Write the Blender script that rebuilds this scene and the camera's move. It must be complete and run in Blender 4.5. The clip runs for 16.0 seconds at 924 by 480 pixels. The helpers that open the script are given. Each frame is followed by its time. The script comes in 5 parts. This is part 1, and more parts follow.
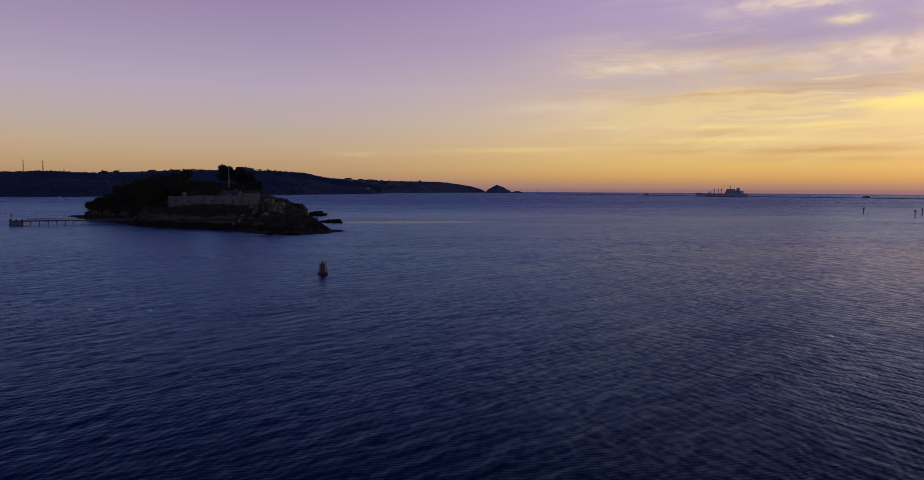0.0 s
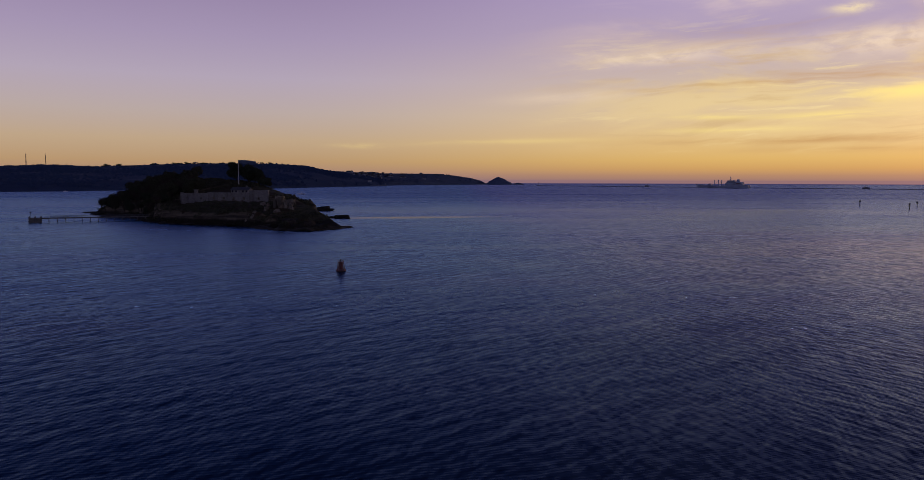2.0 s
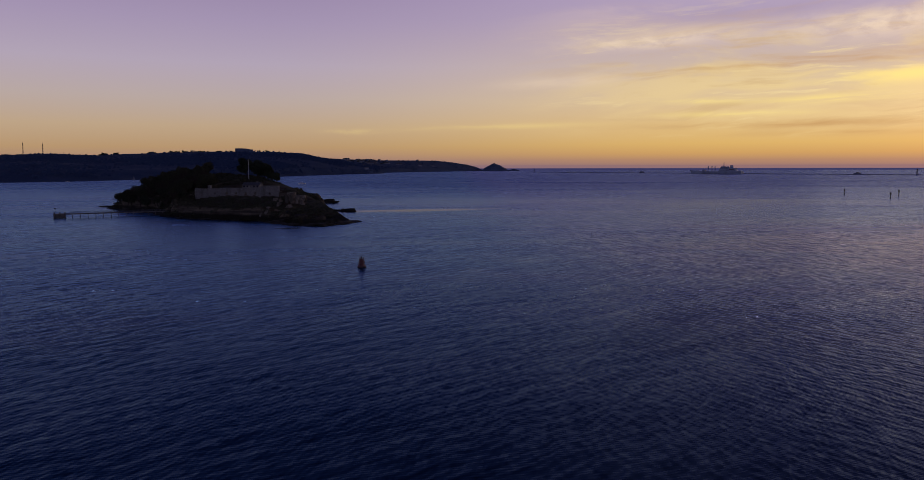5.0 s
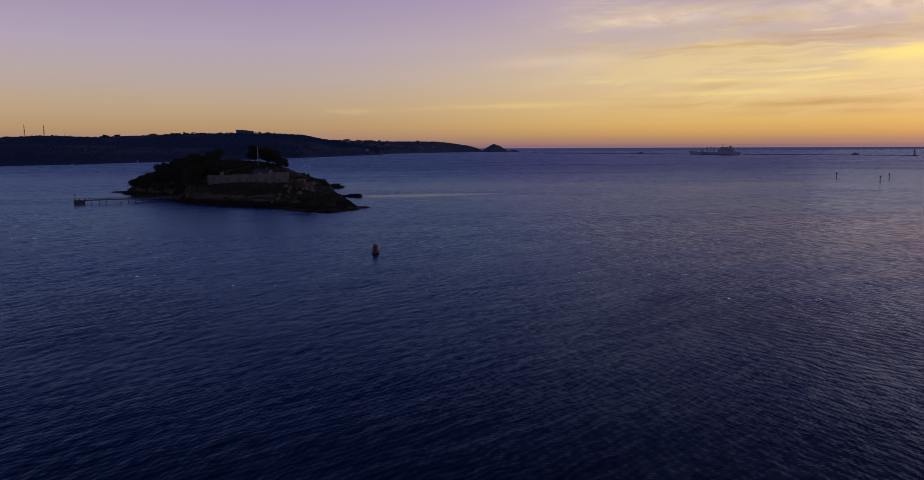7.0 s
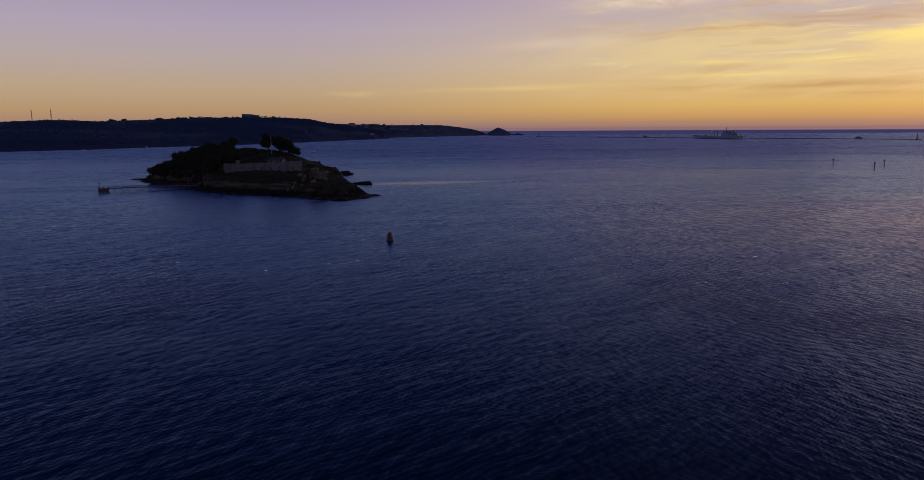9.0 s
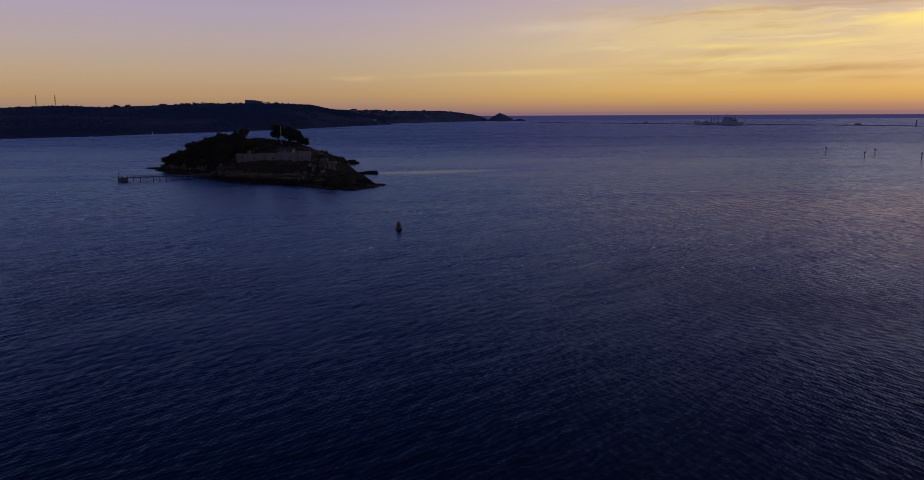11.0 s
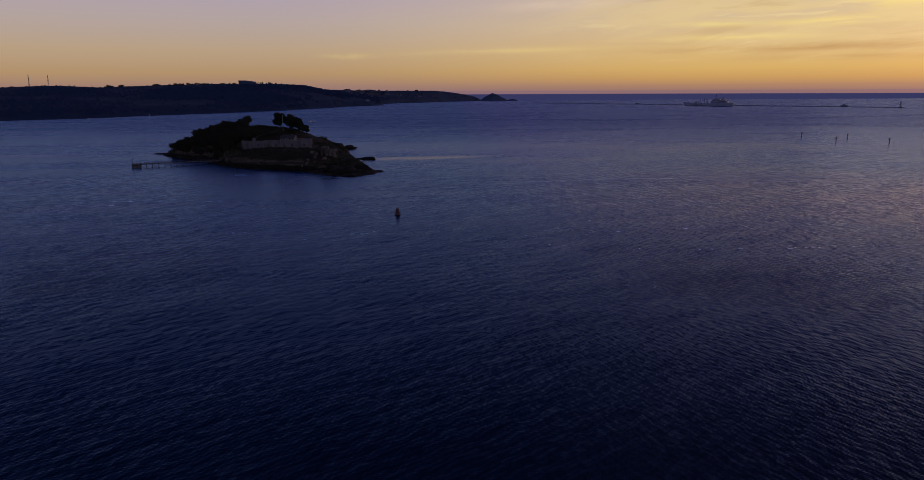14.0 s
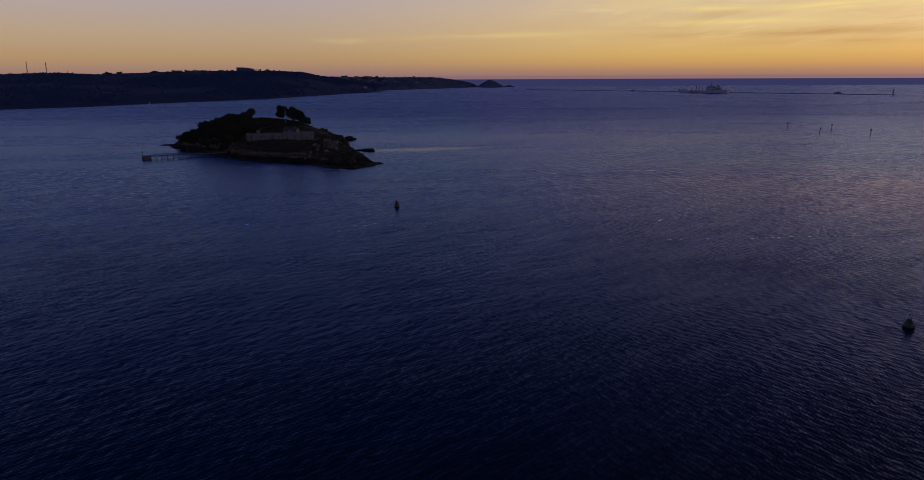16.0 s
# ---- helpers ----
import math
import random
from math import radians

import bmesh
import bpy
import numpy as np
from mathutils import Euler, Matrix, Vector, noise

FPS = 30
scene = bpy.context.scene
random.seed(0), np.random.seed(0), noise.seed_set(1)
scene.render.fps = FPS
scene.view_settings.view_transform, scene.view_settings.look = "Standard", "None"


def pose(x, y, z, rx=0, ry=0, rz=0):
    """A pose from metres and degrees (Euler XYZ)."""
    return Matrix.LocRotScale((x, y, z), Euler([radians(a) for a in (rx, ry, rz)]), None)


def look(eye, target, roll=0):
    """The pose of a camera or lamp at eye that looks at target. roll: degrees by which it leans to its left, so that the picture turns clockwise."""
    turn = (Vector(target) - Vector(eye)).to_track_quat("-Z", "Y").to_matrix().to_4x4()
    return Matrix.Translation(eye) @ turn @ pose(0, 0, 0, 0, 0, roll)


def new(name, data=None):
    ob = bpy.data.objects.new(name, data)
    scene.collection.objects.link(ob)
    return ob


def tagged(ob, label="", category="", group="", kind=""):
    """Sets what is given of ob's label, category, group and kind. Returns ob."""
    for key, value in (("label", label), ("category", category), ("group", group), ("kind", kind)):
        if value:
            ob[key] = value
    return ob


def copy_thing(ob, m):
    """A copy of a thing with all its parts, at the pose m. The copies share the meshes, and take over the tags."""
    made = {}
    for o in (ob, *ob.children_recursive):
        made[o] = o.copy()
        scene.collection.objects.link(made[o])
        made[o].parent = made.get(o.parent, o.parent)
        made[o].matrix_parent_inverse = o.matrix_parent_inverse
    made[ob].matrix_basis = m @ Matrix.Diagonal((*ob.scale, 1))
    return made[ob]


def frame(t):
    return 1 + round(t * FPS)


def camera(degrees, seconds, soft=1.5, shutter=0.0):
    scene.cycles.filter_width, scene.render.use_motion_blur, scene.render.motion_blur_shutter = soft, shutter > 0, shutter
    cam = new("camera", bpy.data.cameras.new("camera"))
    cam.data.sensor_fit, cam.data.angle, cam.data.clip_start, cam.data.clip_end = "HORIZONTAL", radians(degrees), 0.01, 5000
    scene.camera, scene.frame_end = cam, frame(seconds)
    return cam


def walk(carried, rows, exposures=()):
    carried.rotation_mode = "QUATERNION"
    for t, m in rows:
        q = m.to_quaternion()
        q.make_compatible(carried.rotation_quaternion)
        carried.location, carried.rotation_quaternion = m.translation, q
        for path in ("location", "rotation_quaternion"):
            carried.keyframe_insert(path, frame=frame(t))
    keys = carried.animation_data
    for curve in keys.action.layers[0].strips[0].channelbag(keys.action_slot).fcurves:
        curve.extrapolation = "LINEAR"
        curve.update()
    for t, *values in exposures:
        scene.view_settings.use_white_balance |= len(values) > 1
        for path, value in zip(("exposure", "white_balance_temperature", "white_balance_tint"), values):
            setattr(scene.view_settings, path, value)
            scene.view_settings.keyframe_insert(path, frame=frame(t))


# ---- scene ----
# ---------------------------------------------------------------- camera
cam = camera(64.5, 16.0, soft=0.6)
PATH = [  # seconds, eye x, y, z, yaw, pitch, roll to the left
    (0.0, 0.07, -0.19, 23.96, -0.133, -4.004, 0.351),
    (0.5, -0.48, -3.44, 24.63, -0.142, -4.158, 0.303),
    (1.0, -1.06, -6.94, 25.41, -0.131, -4.313, 0.251),
    (1.5, -1.68, -10.68, 26.28, -0.141, -4.480, 0.198),
    (2.0, -2.31, -14.63, 27.23, -0.064, -4.666, 0.144),
    (2.5, -2.95, -18.81, 28.26, -0.206, -4.858, 0.091),
    (3.0, -3.60, -23.19, 29.34, -0.392, -5.045, 0.039),
    (3.5, -4.25, -27.76, 30.48, -0.404, -5.215, -0.012),
    (6.0, -7.21, -53.35, 36.65, -0.436, -6.442, -0.218),
    (6.5, -7.71, -58.95, 37.95, -0.442, -6.883, -0.247),
    (7.0, -8.17, -64.69, 39.26, -0.404, -7.340, -0.272),
    (7.5, -8.59, -70.57, 40.58, -0.279, -7.767, -0.292),
    (8.0, -8.97, -76.58, 41.91, -0.156, -8.108, -0.307),
    (8.5, -9.29, -82.72, 43.26, -0.145, -8.386, -0.318),
    (9.0, -9.56, -88.97, 44.61, -0.068, -8.664, -0.325),
    (11.5, -10.11, -121.75, 51.70, 0.081, -10.121, -0.306),
    (12.0, -10.05, -128.57, 53.23, 0.007, -10.407, -0.295),
    (12.5, -9.94, -135.46, 54.80, -0.110, -10.682, -0.284),
    (13.0, -9.78, -142.43, 56.43, -0.249, -10.952, -0.272),
    (13.5, -9.56, -149.46, 58.14, -0.428, -11.223, -0.262),
    (14.0, -9.30, -156.55, 59.93, -0.479, -11.466, -0.253),
    (14.5, -8.98, -163.69, 61.82, -0.637, -11.716, -0.248),
    (15.0, -8.63, -170.88, 63.82, -0.703, -11.996, -0.247),
    (15.5, -8.23, -178.12, 65.94, -0.643, -12.276, -0.251),
    (16.0, -7.80, -185.41, 68.20, -0.662, -12.586, -0.262),
]


def aimed(x, y, z, yaw, pitch, roll):
    a, b = radians(yaw), radians(pitch)
    way = Vector((-math.sin(a) * math.cos(b), math.cos(a) * math.cos(b), math.sin(b)))
    return look((x, y, z), Vector((x, y, z)) + way * 100, roll)


walk(cam, [(t, aimed(*row)) for t, *row in PATH], exposures=[(0.0, 0.0), (7.0, -0.04), (16.0, -0.12)])


# ---------------------------------------------------------------- node helpers
def srgb(r, g, b):
    def lin(c):
        c /= 255
        return c / 12.92 if c <= 0.04045 else ((c + 0.055) / 1.055) ** 2.4
    return (lin(r), lin(g), lin(b), 1.0)


class Graph:
    """Short calls for shader nodes."""

    def __init__(self, tree):
        self.tree = tree
        tree.nodes.clear()

    def node(self, kind, **props):
        n = self.tree.nodes.new(kind)
        for key, value in props.items():
            setattr(n, key, value)
        return n

    def put(self, socket, value):
        if isinstance(value, bpy.types.NodeSocket):
            self.tree.links.new(value, socket)
        elif value is not None:
            socket.default_value = value

    def math(self, op, a, b=None, c=None, clamp=False):
        n = self.node("ShaderNodeMath", operation=op, use_clamp=clamp)
        for s, v in zip(n.inputs, (a, b, c)):
            self.put(s, v)
        return n.outputs[0]

    def step(self, value, lo, hi, a=0.0, b=1.0):
        n = self.node("ShaderNodeMapRange", interpolation_type="SMOOTHSTEP")
        for s, v in zip(n.inputs, (value, lo, hi, a, b)):
            self.put(s, v)
        return n.outputs[0]

    def noise(self, vector, scale, detail=4.0, rough=0.55, distort=0.0):
        n = self.node("ShaderNodeTexNoise")
        self.put(n.inputs["Vector"], vector)
        for key, v in (("Scale", scale), ("Detail", detail), ("Roughness", rough), ("Distortion", distort)):
            n.inputs[key].default_value = v
        return n.outputs["Fac"]

    def ramp(self, fac, stops, ease="LINEAR"):
        n = self.node("ShaderNodeValToRGB")
        n.color_ramp.interpolation = ease
        e = n.color_ramp.elements
        while len(e) < len(stops):
            e.new(0.5)
        for item, (p, c) in zip(e, stops):
            item.position, item.color = p, c
        self.put(n.inputs["Fac"], fac)
        return n.outputs["Color"]

    def mix(self, fac, a, b, blend="MIX"):
        n = self.node("ShaderNodeMix", data_type="RGBA", blend_type=blend)
        self.put(n.inputs[0], fac), self.put(n.inputs[6], a), self.put(n.inputs[7], b)
        return n.outputs[2]

    def mapped(self, vector, scale=(1, 1, 1), turn=(0, 0, 0)):
        n = self.node("ShaderNodeMapping")
        self.put(n.inputs["Vector"], vector)
        n.inputs["Scale"].default_value, n.inputs["Rotation"].default_value = scale, turn
        return n.outputs[0]

    def xyz(self, x, y, z):
        n = self.node("ShaderNodeCombineXYZ")
        for s, v in zip(n.inputs, (x, y, z)):
            self.put(s, v)
        return n.outputs[0]


# ---------------------------------------------------------------- dusk sky
world = bpy.data.worlds.new("dusk_sky")
scene.world = world
world.use_nodes = True
g = Graph(world.node_tree)
coord = g.node("ShaderNodeTexCoord").outputs["Generated"]
split = g.node("ShaderNodeSeparateXYZ")
g.put(split.inputs[0], coord)
sx, sy, sz = split.outputs
el = g.math("MULTIPLY", g.math("ARCSINE", sz), 57.2958)
az = g.math("MULTIPLY", g.math("ARCTAN2", sx, sy), 57.2958)
elp = g.math("DIVIDE", g.math("MAXIMUM", el, 0.0), 90.0)
rise = g.math("POWER", elp, 0.5)


def stops(*rows):
    return [(math.sqrt(e / 90), srgb(*c)) for e, c in rows]


west = g.ramp(rise, stops((0, (138, 110, 122)), (0.5, (164, 130, 116)), (1.4, (184, 150, 112)), (3.0, (191, 165, 136)),
                          (5.0, (186, 169, 164)), (7.5, (179, 165, 183)), (10.5, (165, 149, 179)), (14.5, (148, 130, 166)),
                          (20, (78, 100, 172)), (29, (46, 70, 136)), (37, (20, 32, 78)), (46, (6, 11, 36)), (90, (2, 4, 12))))
glow = g.ramp(rise, stops((0, (146, 112, 114)), (0.4, (180, 136, 106)), (0.9, (208, 160, 98)), (1.6, (222, 179, 106)), (3.0, (226, 190, 130)),
                          (5.0, (222, 194, 154)), (7.5, (206, 184, 170)), (11, (182, 164, 188)), (15.5, (170, 152, 195)),
                          (22, (72, 82, 154)), (31, (20, 32, 90)), (44, (6, 10, 36)), (90, (2, 4, 12))))
behind = g.ramp(rise, stops((0, (150, 140, 160)), (8, (146, 140, 166)), (22, (84, 90, 146)), (44, (7, 12, 50)), (90, (2, 4, 18))))
sky = g.mix(g.step(az, -16.0, 22.0), west, glow)

# clouds in front of the afterglow: torn banks and long streaks
warp = g.noise(g.xyz(g.math("MULTIPLY", az, 0.07), g.math("MULTIPLY", el, 0.2), 0.0), 1.0, 3.0)
lift = g.math("ADD", el, g.math("MULTIPLY", g.math("SUBTRACT", warp, 0.5), 2.2))
lift = g.math("SUBTRACT", lift, g.math("MULTIPLY", az, 0.045))
broad = g.noise(g.xyz(g.math("MULTIPLY", az, 0.10), g.math("MULTIPLY", lift, 0.50), 3.3), 1.0, 6.0, 0.58, 0.3)
fine = g.noise(g.xyz(g.math("MULTIPLY", az, 0.13), g.math("MULTIPLY", lift, 1.3), 7.7), 1.0, 6.0, 0.6, 0.2)
puff = g.noise(g.xyz(g.math("MULTIPLY", az, 0.42), g.math("MULTIPLY", el, 1.1), 1.9), 1.0, 6.0, 0.6, 0.4)


def bank(a0, e0, wa, we, slope, strength, tear):
    """How thick one bank of cloud is: an ellipse in azimuth and elevation, torn by noise."""
    da = g.math("SUBTRACT", az, a0)
    de = g.math("SUBTRACT", g.math("SUBTRACT", el, e0), g.math("MULTIPLY", da, slope))
    da, de = g.math("DIVIDE", da, wa), g.math("DIVIDE", de, we)
    q = g.math("ADD", g.math("MULTIPLY", da, da), g.math("MULTIPLY", de, de))
    body = g.math("EXPONENT", g.math("MULTIPLY", q, -1.0))
    torn = g.step(tear, 0.36, 0.62, 0.25, 1.0)
    return g.math("MULTIPLY", g.math("MULTIPLY", body, torn), strength, clamp=True)


lit_low, lit_high, shade_low, shade_high = srgb(254, 228, 142), srgb(238, 214, 190), srgb(196, 150, 96), srgb(150, 132, 172)
east = g.step(az, 1.0, 20.0)
veil = g.math("MULTIPLY", east, g.math("MULTIPLY", g.step(el, 1.5, 4.0), g.step(el, 13.0, 8.0)))
sky = g.mix(g.math("MULTIPLY", g.math("MULTIPLY", g.step(broad, 0.40, 0.66), veil), 0.75), sky, srgb(236, 208, 150))
sky = g.mix(g.math("MULTIPLY", g.math("MULTIPLY", g.step(fine, 0.50, 0.68), veil), 0.5), sky, srgb(204, 170, 124))
sky = g.mix(g.math("MULTIPLY", g.math("MULTIPLY", g.step(fine, 0.42, 0.30), veil), 0.6), sky, srgb(246, 222, 164))
high = g.math("MULTIPLY", east, g.step(el, 8.0, 12.0))
sky = g.mix(g.math("MULTIPLY", g.math("MULTIPLY", g.step(broad, 0.46, 0.70), high), 0.45), sky, srgb(214, 190, 196))
for tint, a0, e0, wa, we, slope, k, tear in (
        (lit_low, 31.5, 6.0, 5.2, 0.6, 0.03, 1.0, broad), (lit_low, 27.0, 4.6, 5.0, 0.28, 0.02, 0.8, fine), (lit_low, 19.0, 4.7, 3.2, 0.22, 0.02, 0.75, fine),
        (lit_low, 21.0, 3.7, 5.0, 0.22, 0.0, 0.6, fine), (shade_low, 26.0, 7.2, 8.0, 0.45, 0.05, 0.75, fine), (shade_low, 25.0, 2.9, 8.0, 0.28, 0.0, 0.7, fine),
        (shade_low, 28.0, 2.2, 6.0, 0.2, 0.0, 0.5, fine), (lit_high, 14.5, 9.1, 5.2, 0.5, 0.03, 0.85, puff), (lit_high, 29.5, 9.4, 4.6, 0.85, 0.02, 0.95, puff),
        (srgb(250, 228, 180), 27.6, 11.6, 1.3, 0.35, 0.0, 1.0, puff), (lit_high, 24.0, 12.9, 4.5, 0.5, -0.02, 0.9, puff), (shade_high, 23.0, 10.8, 9.0, 0.7, 0.03, 0.6, broad),
        (lit_high, 8.0, 6.3, 4.0, 0.4, 0.05, 0.45, broad), (lit_low, -8.0, 2.6, 1.8, 0.18, 0.0, 0.25, puff), (lit_low, 4.0, 3.0, 7.0, 0.2, 0.02, 0.25, fine)):
    sky = g.mix(bank(a0, e0, wa, we, slope, k, tear), sky, tint)

# the afterglow is strongest over the sunken sun, to the west of south
core = g.math("DIVIDE", g.math("SUBTRACT", az, 53.0), 16.0)
core = g.math("EXPONENT", g.math("MULTIPLY", g.math("MULTIPLY", core, core), -1.0))
core = g.math("MULTIPLY", core, g.step(el, 16.0, 2.0))
sky = g.mix(core, sky, g.mix(1.0, sky, (1.8, 1.42, 1.35, 1.0), "MULTIPLY"))
around = g.math("MULTIPLY", g.math("ABSOLUTE", g.math("SUBTRACT", az, 12.0)), 1.0)
sky = g.mix(g.step(around, 55.0, 120.0), sky, behind)
# the open sea goes on below the horizon, past the sheet of water
sky = g.mix(g.step(el, -0.24, -0.19), srgb(56, 57, 97), sky)
back = g.node("ShaderNodeBackground")
g.put(back.inputs["Color"], sky)
back.inputs["Strength"].default_value = 1.0
g.put(g.node("ShaderNodeOutputWorld").inputs["Surface"], back.outputs[0])

# the sun is under the horizon; only its broad, weak afterglow is left
sun = new("sun", bpy.data.lights.new("sun", "SUN"))
sun.data.energy, sun.data.angle, sun.data.color = 0.04, radians(25), (1.0, 0.72, 0.45)
sun.matrix_world = look((400, 500, 90), (0, 0, 0))


# ---------------------------------------------------------------- materials
def material(name, build):
    m = bpy.data.materials.new(name)
    m.use_nodes = True
    q = Graph(m.node_tree)
    shader = build(q)
    q.put(q.node("ShaderNodeOutputMaterial").inputs["Surface"], shader)
    return m


def principled(q, color, rough, bump=None, strength=0.5, distance=0.1, metal=0.0, spec=0.5):
    n = q.node("ShaderNodeBsdfPrincipled")
    q.put(n.inputs["Base Color"], color), q.put(n.inputs["Roughness"], rough)
    q.put(n.inputs["Metallic"], metal), q.put(n.inputs["Specular IOR Level"], spec)
    if bump is not None:
        b = q.node("ShaderNodeBump")
        b.inputs["Strength"].default_value, b.inputs["Distance"].default_value = strength, distance
        q.put(b.inputs["Height"], bump), q.put(n.inputs["Normal"], b.outputs[0])
    return n.outputs[0]


def speckled(name, dark, light, scale, rough=0.85, relief=0.1, spread=0.25, stain=None, metal=0.0):
    """A surface that wavers between two colours at two scales, with relief."""
    def build(q):
        p = q.node("ShaderNodeNewGeometry").outputs["Position"]
        a, b = q.noise(p, scale, 5.0, 0.6), q.noise(p, scale * 0.13, 3.0, 0.5)
        c = q.mix(q.step(a, 0.5 - spread, 0.5 + spread), (*dark, 1), (*light, 1))
        if stain:
            c = q.mix(q.step(b, 0.48, 0.66), c, (*stain, 1))
        r = q.math("ADD", q.math("MULTIPLY", q.math("SUBTRACT", a, 0.5), 0.25), rough, clamp=True)
        return principled(q, c, r, a, 0.6, relief, metal, 0.1 if rough > 0.72 else 0.5)
    return material(name, build)


def water(q):
    p = q.node("ShaderNodeNewGeometry").outputs["Position"]

    def laid(turn, along, across):
        n = q.node("ShaderNodeMapping", vector_type="TEXTURE")
        q.put(n.inputs["Vector"], p)
        n.inputs["Rotation"].default_value, n.inputs["Scale"].default_value = (0, 0, radians(turn)), (along, across, 1)
        return n.outputs[0]

    def tilt(vector, detail, lean):
        """How the facets of a field of wavelets lean, to the sides and along."""
        n = q.node("ShaderNodeTexNoise")
        q.put(n.inputs["Vector"], vector)
        n.inputs["Scale"].default_value, n.inputs["Detail"].default_value = 1.0, detail
        n.inputs["Roughness"].default_value, n.inputs["Distortion"].default_value = 0.5, 0.35
        c = q.node("ShaderNodeVectorMath", operation="SUBTRACT")
        q.put(c.inputs[0], n.outputs["Color"])
        c.inputs[1].default_value = (0.5, 0.5, 0.5)
        k = q.node("ShaderNodeVectorMath", operation="MULTIPLY")
        q.put(k.inputs[0], c.outputs[0])
        k.inputs[1].default_value = (lean, lean, 0.0)
        return k.outputs[0]

    def plus(u, v):
        n = q.node("ShaderNodeVectorMath", operation="ADD")
        q.put(n.inputs[0], u), q.put(n.inputs[1], v)
        return n.outputs[0]

    def times(u, k):
        n = q.node("ShaderNodeVectorMath", operation="SCALE")
        q.put(n.inputs[0], u), q.put(n.inputs["Scale"], k)
        return n.outputs[0]

    drift = q.noise(laid(0, 250, 90), 1.0, 4.0, 0.6)
    wind = q.noise(laid(5, 420, 120), 1.0, 6.0, 0.66, 0.6)
    slick = q.step(q.noise(laid(3, 260, 60), 1.0, 5.0, 0.6, 0.5), 0.52, 0.78, 0.0, 0.5)
    # smooth water of the tide race that runs off the island point
    lane = q.node("ShaderNodeMapping", vector_type="TEXTURE")
    q.put(lane.inputs["Vector"], p)
    lane.inputs["Location"].default_value, lane.inputs["Rotation"].default_value, lane.inputs["Scale"].default_value = (190, 640, 0), (0, 0, radians(4)), (330, 85, 1)
    off = q.node("ShaderNodeVectorMath", operation="LENGTH")
    q.put(off.inputs[0], lane.outputs[0])
    frayed = q.math("ADD", off.outputs["Value"], q.math("MULTIPLY", q.math("SUBTRACT", q.noise(laid(6, 150, 14), 1.0, 5.0, 0.62, 0.4), 0.5), 2.4))
    slick = q.math("MAXIMUM", slick, q.step(frayed, 1.7, -0.2, 0.0, 0.40))
    race = q.node("ShaderNodeMapping", vector_type="TEXTURE")
    q.put(race.inputs["Vector"], p)
    race.inputs["Location"].default_value, race.inputs["Rotation"].default_value, race.inputs["Scale"].default_value = (-42, 521, 0), (0, 0, radians(13)), (58, 13, 1)
    away = q.node("ShaderNodeVectorMath", operation="LENGTH")
    q.put(away.inputs[0], race.outputs[0])
    torn = q.math("ADD", away.outputs["Value"], q.math("MULTIPLY", q.math("SUBTRACT", q.noise(laid(12, 38, 7), 1.0, 5.0, 0.65), 0.5), 3.0))
    glassy = q.step(torn, 1.7, 0.2, 0.0, 0.9)
    slick = q.math("MAXIMUM", slick, glassy)
    calm = q.math("MULTIPLY", q.step(wind, 0.35, 0.65, 0.8, 1.1), q.math("SUBTRACT", 1.0, q.math("ADD", q.math("MULTIPLY", slick, 0.5), q.math("MULTIPLY", glassy, 0.3))))
    # two crossing seas: one fades and the other grows stronger out to the east
    place = q.node("ShaderNodeSeparateXYZ")
    q.put(place.inputs[0], p)
    east = q.step(q.math("ADD", place.outputs[0], q.math("MULTIPLY", q.math("SUBTRACT", wind, 0.5), 60.0)), -10.0, 75.0)
    # short-crested wavelets: many trains of small waves, bent and broken up by slow noise
    bends = []
    for size in (8.0, 2.8):
        n = q.node("ShaderNodeTexNoise")
        q.put(n.inputs["Vector"], laid(60, size * 1.2, size))
        n.inputs["Scale"].default_value, n.inputs["Detail"].default_value = 1.0, 1.5
        c = q.node("ShaderNodeSeparateColor")
        q.put(c.inputs[0], n.outputs["Color"])
        bends.append(c.outputs)

    def train(crest, length, slope, k):
        """The tilt of one train of waves whose crests run along the bearing crest."""
        d = (-math.sin(radians(crest)), math.cos(radians(crest)), 0.0)
        dot = q.node("ShaderNodeVectorMath", operation="DOT_PRODUCT")
        q.put(dot.inputs[0], p)
        dot.inputs[1].default_value = d
        turn = q.math("MULTIPLY_ADD", dot.outputs["Value"], 2 * math.pi / length, k * 1.7)
        turn = q.math("MULTIPLY_ADD", bends[0][k % 3], 15.0, turn)
        turn = q.math("MULTIPLY_ADD", bends[1][(k + 1) % 3], 7.0, turn)
        n = q.node("ShaderNodeVectorMath", operation="SCALE")
        n.inputs[0].default_value = tuple(slope * v for v in d)
        q.put(n.inputs["Scale"], q.math("SINE", turn))
        return n.outputs[0]

    def trains(crest, rows, start=0):
        total = None
        for k, (off, length, slope) in enumerate(rows, start):
            one = train(crest + off, length, slope, k)
            total = one if total is None else plus(total, one)
        return total

    weak = q.math("SUBTRACT", 1.0, q.math("MULTIPLY", east, 0.75))
    strong = q.math("ADD", 0.15, q.math("MULTIPLY", east, 0.85))
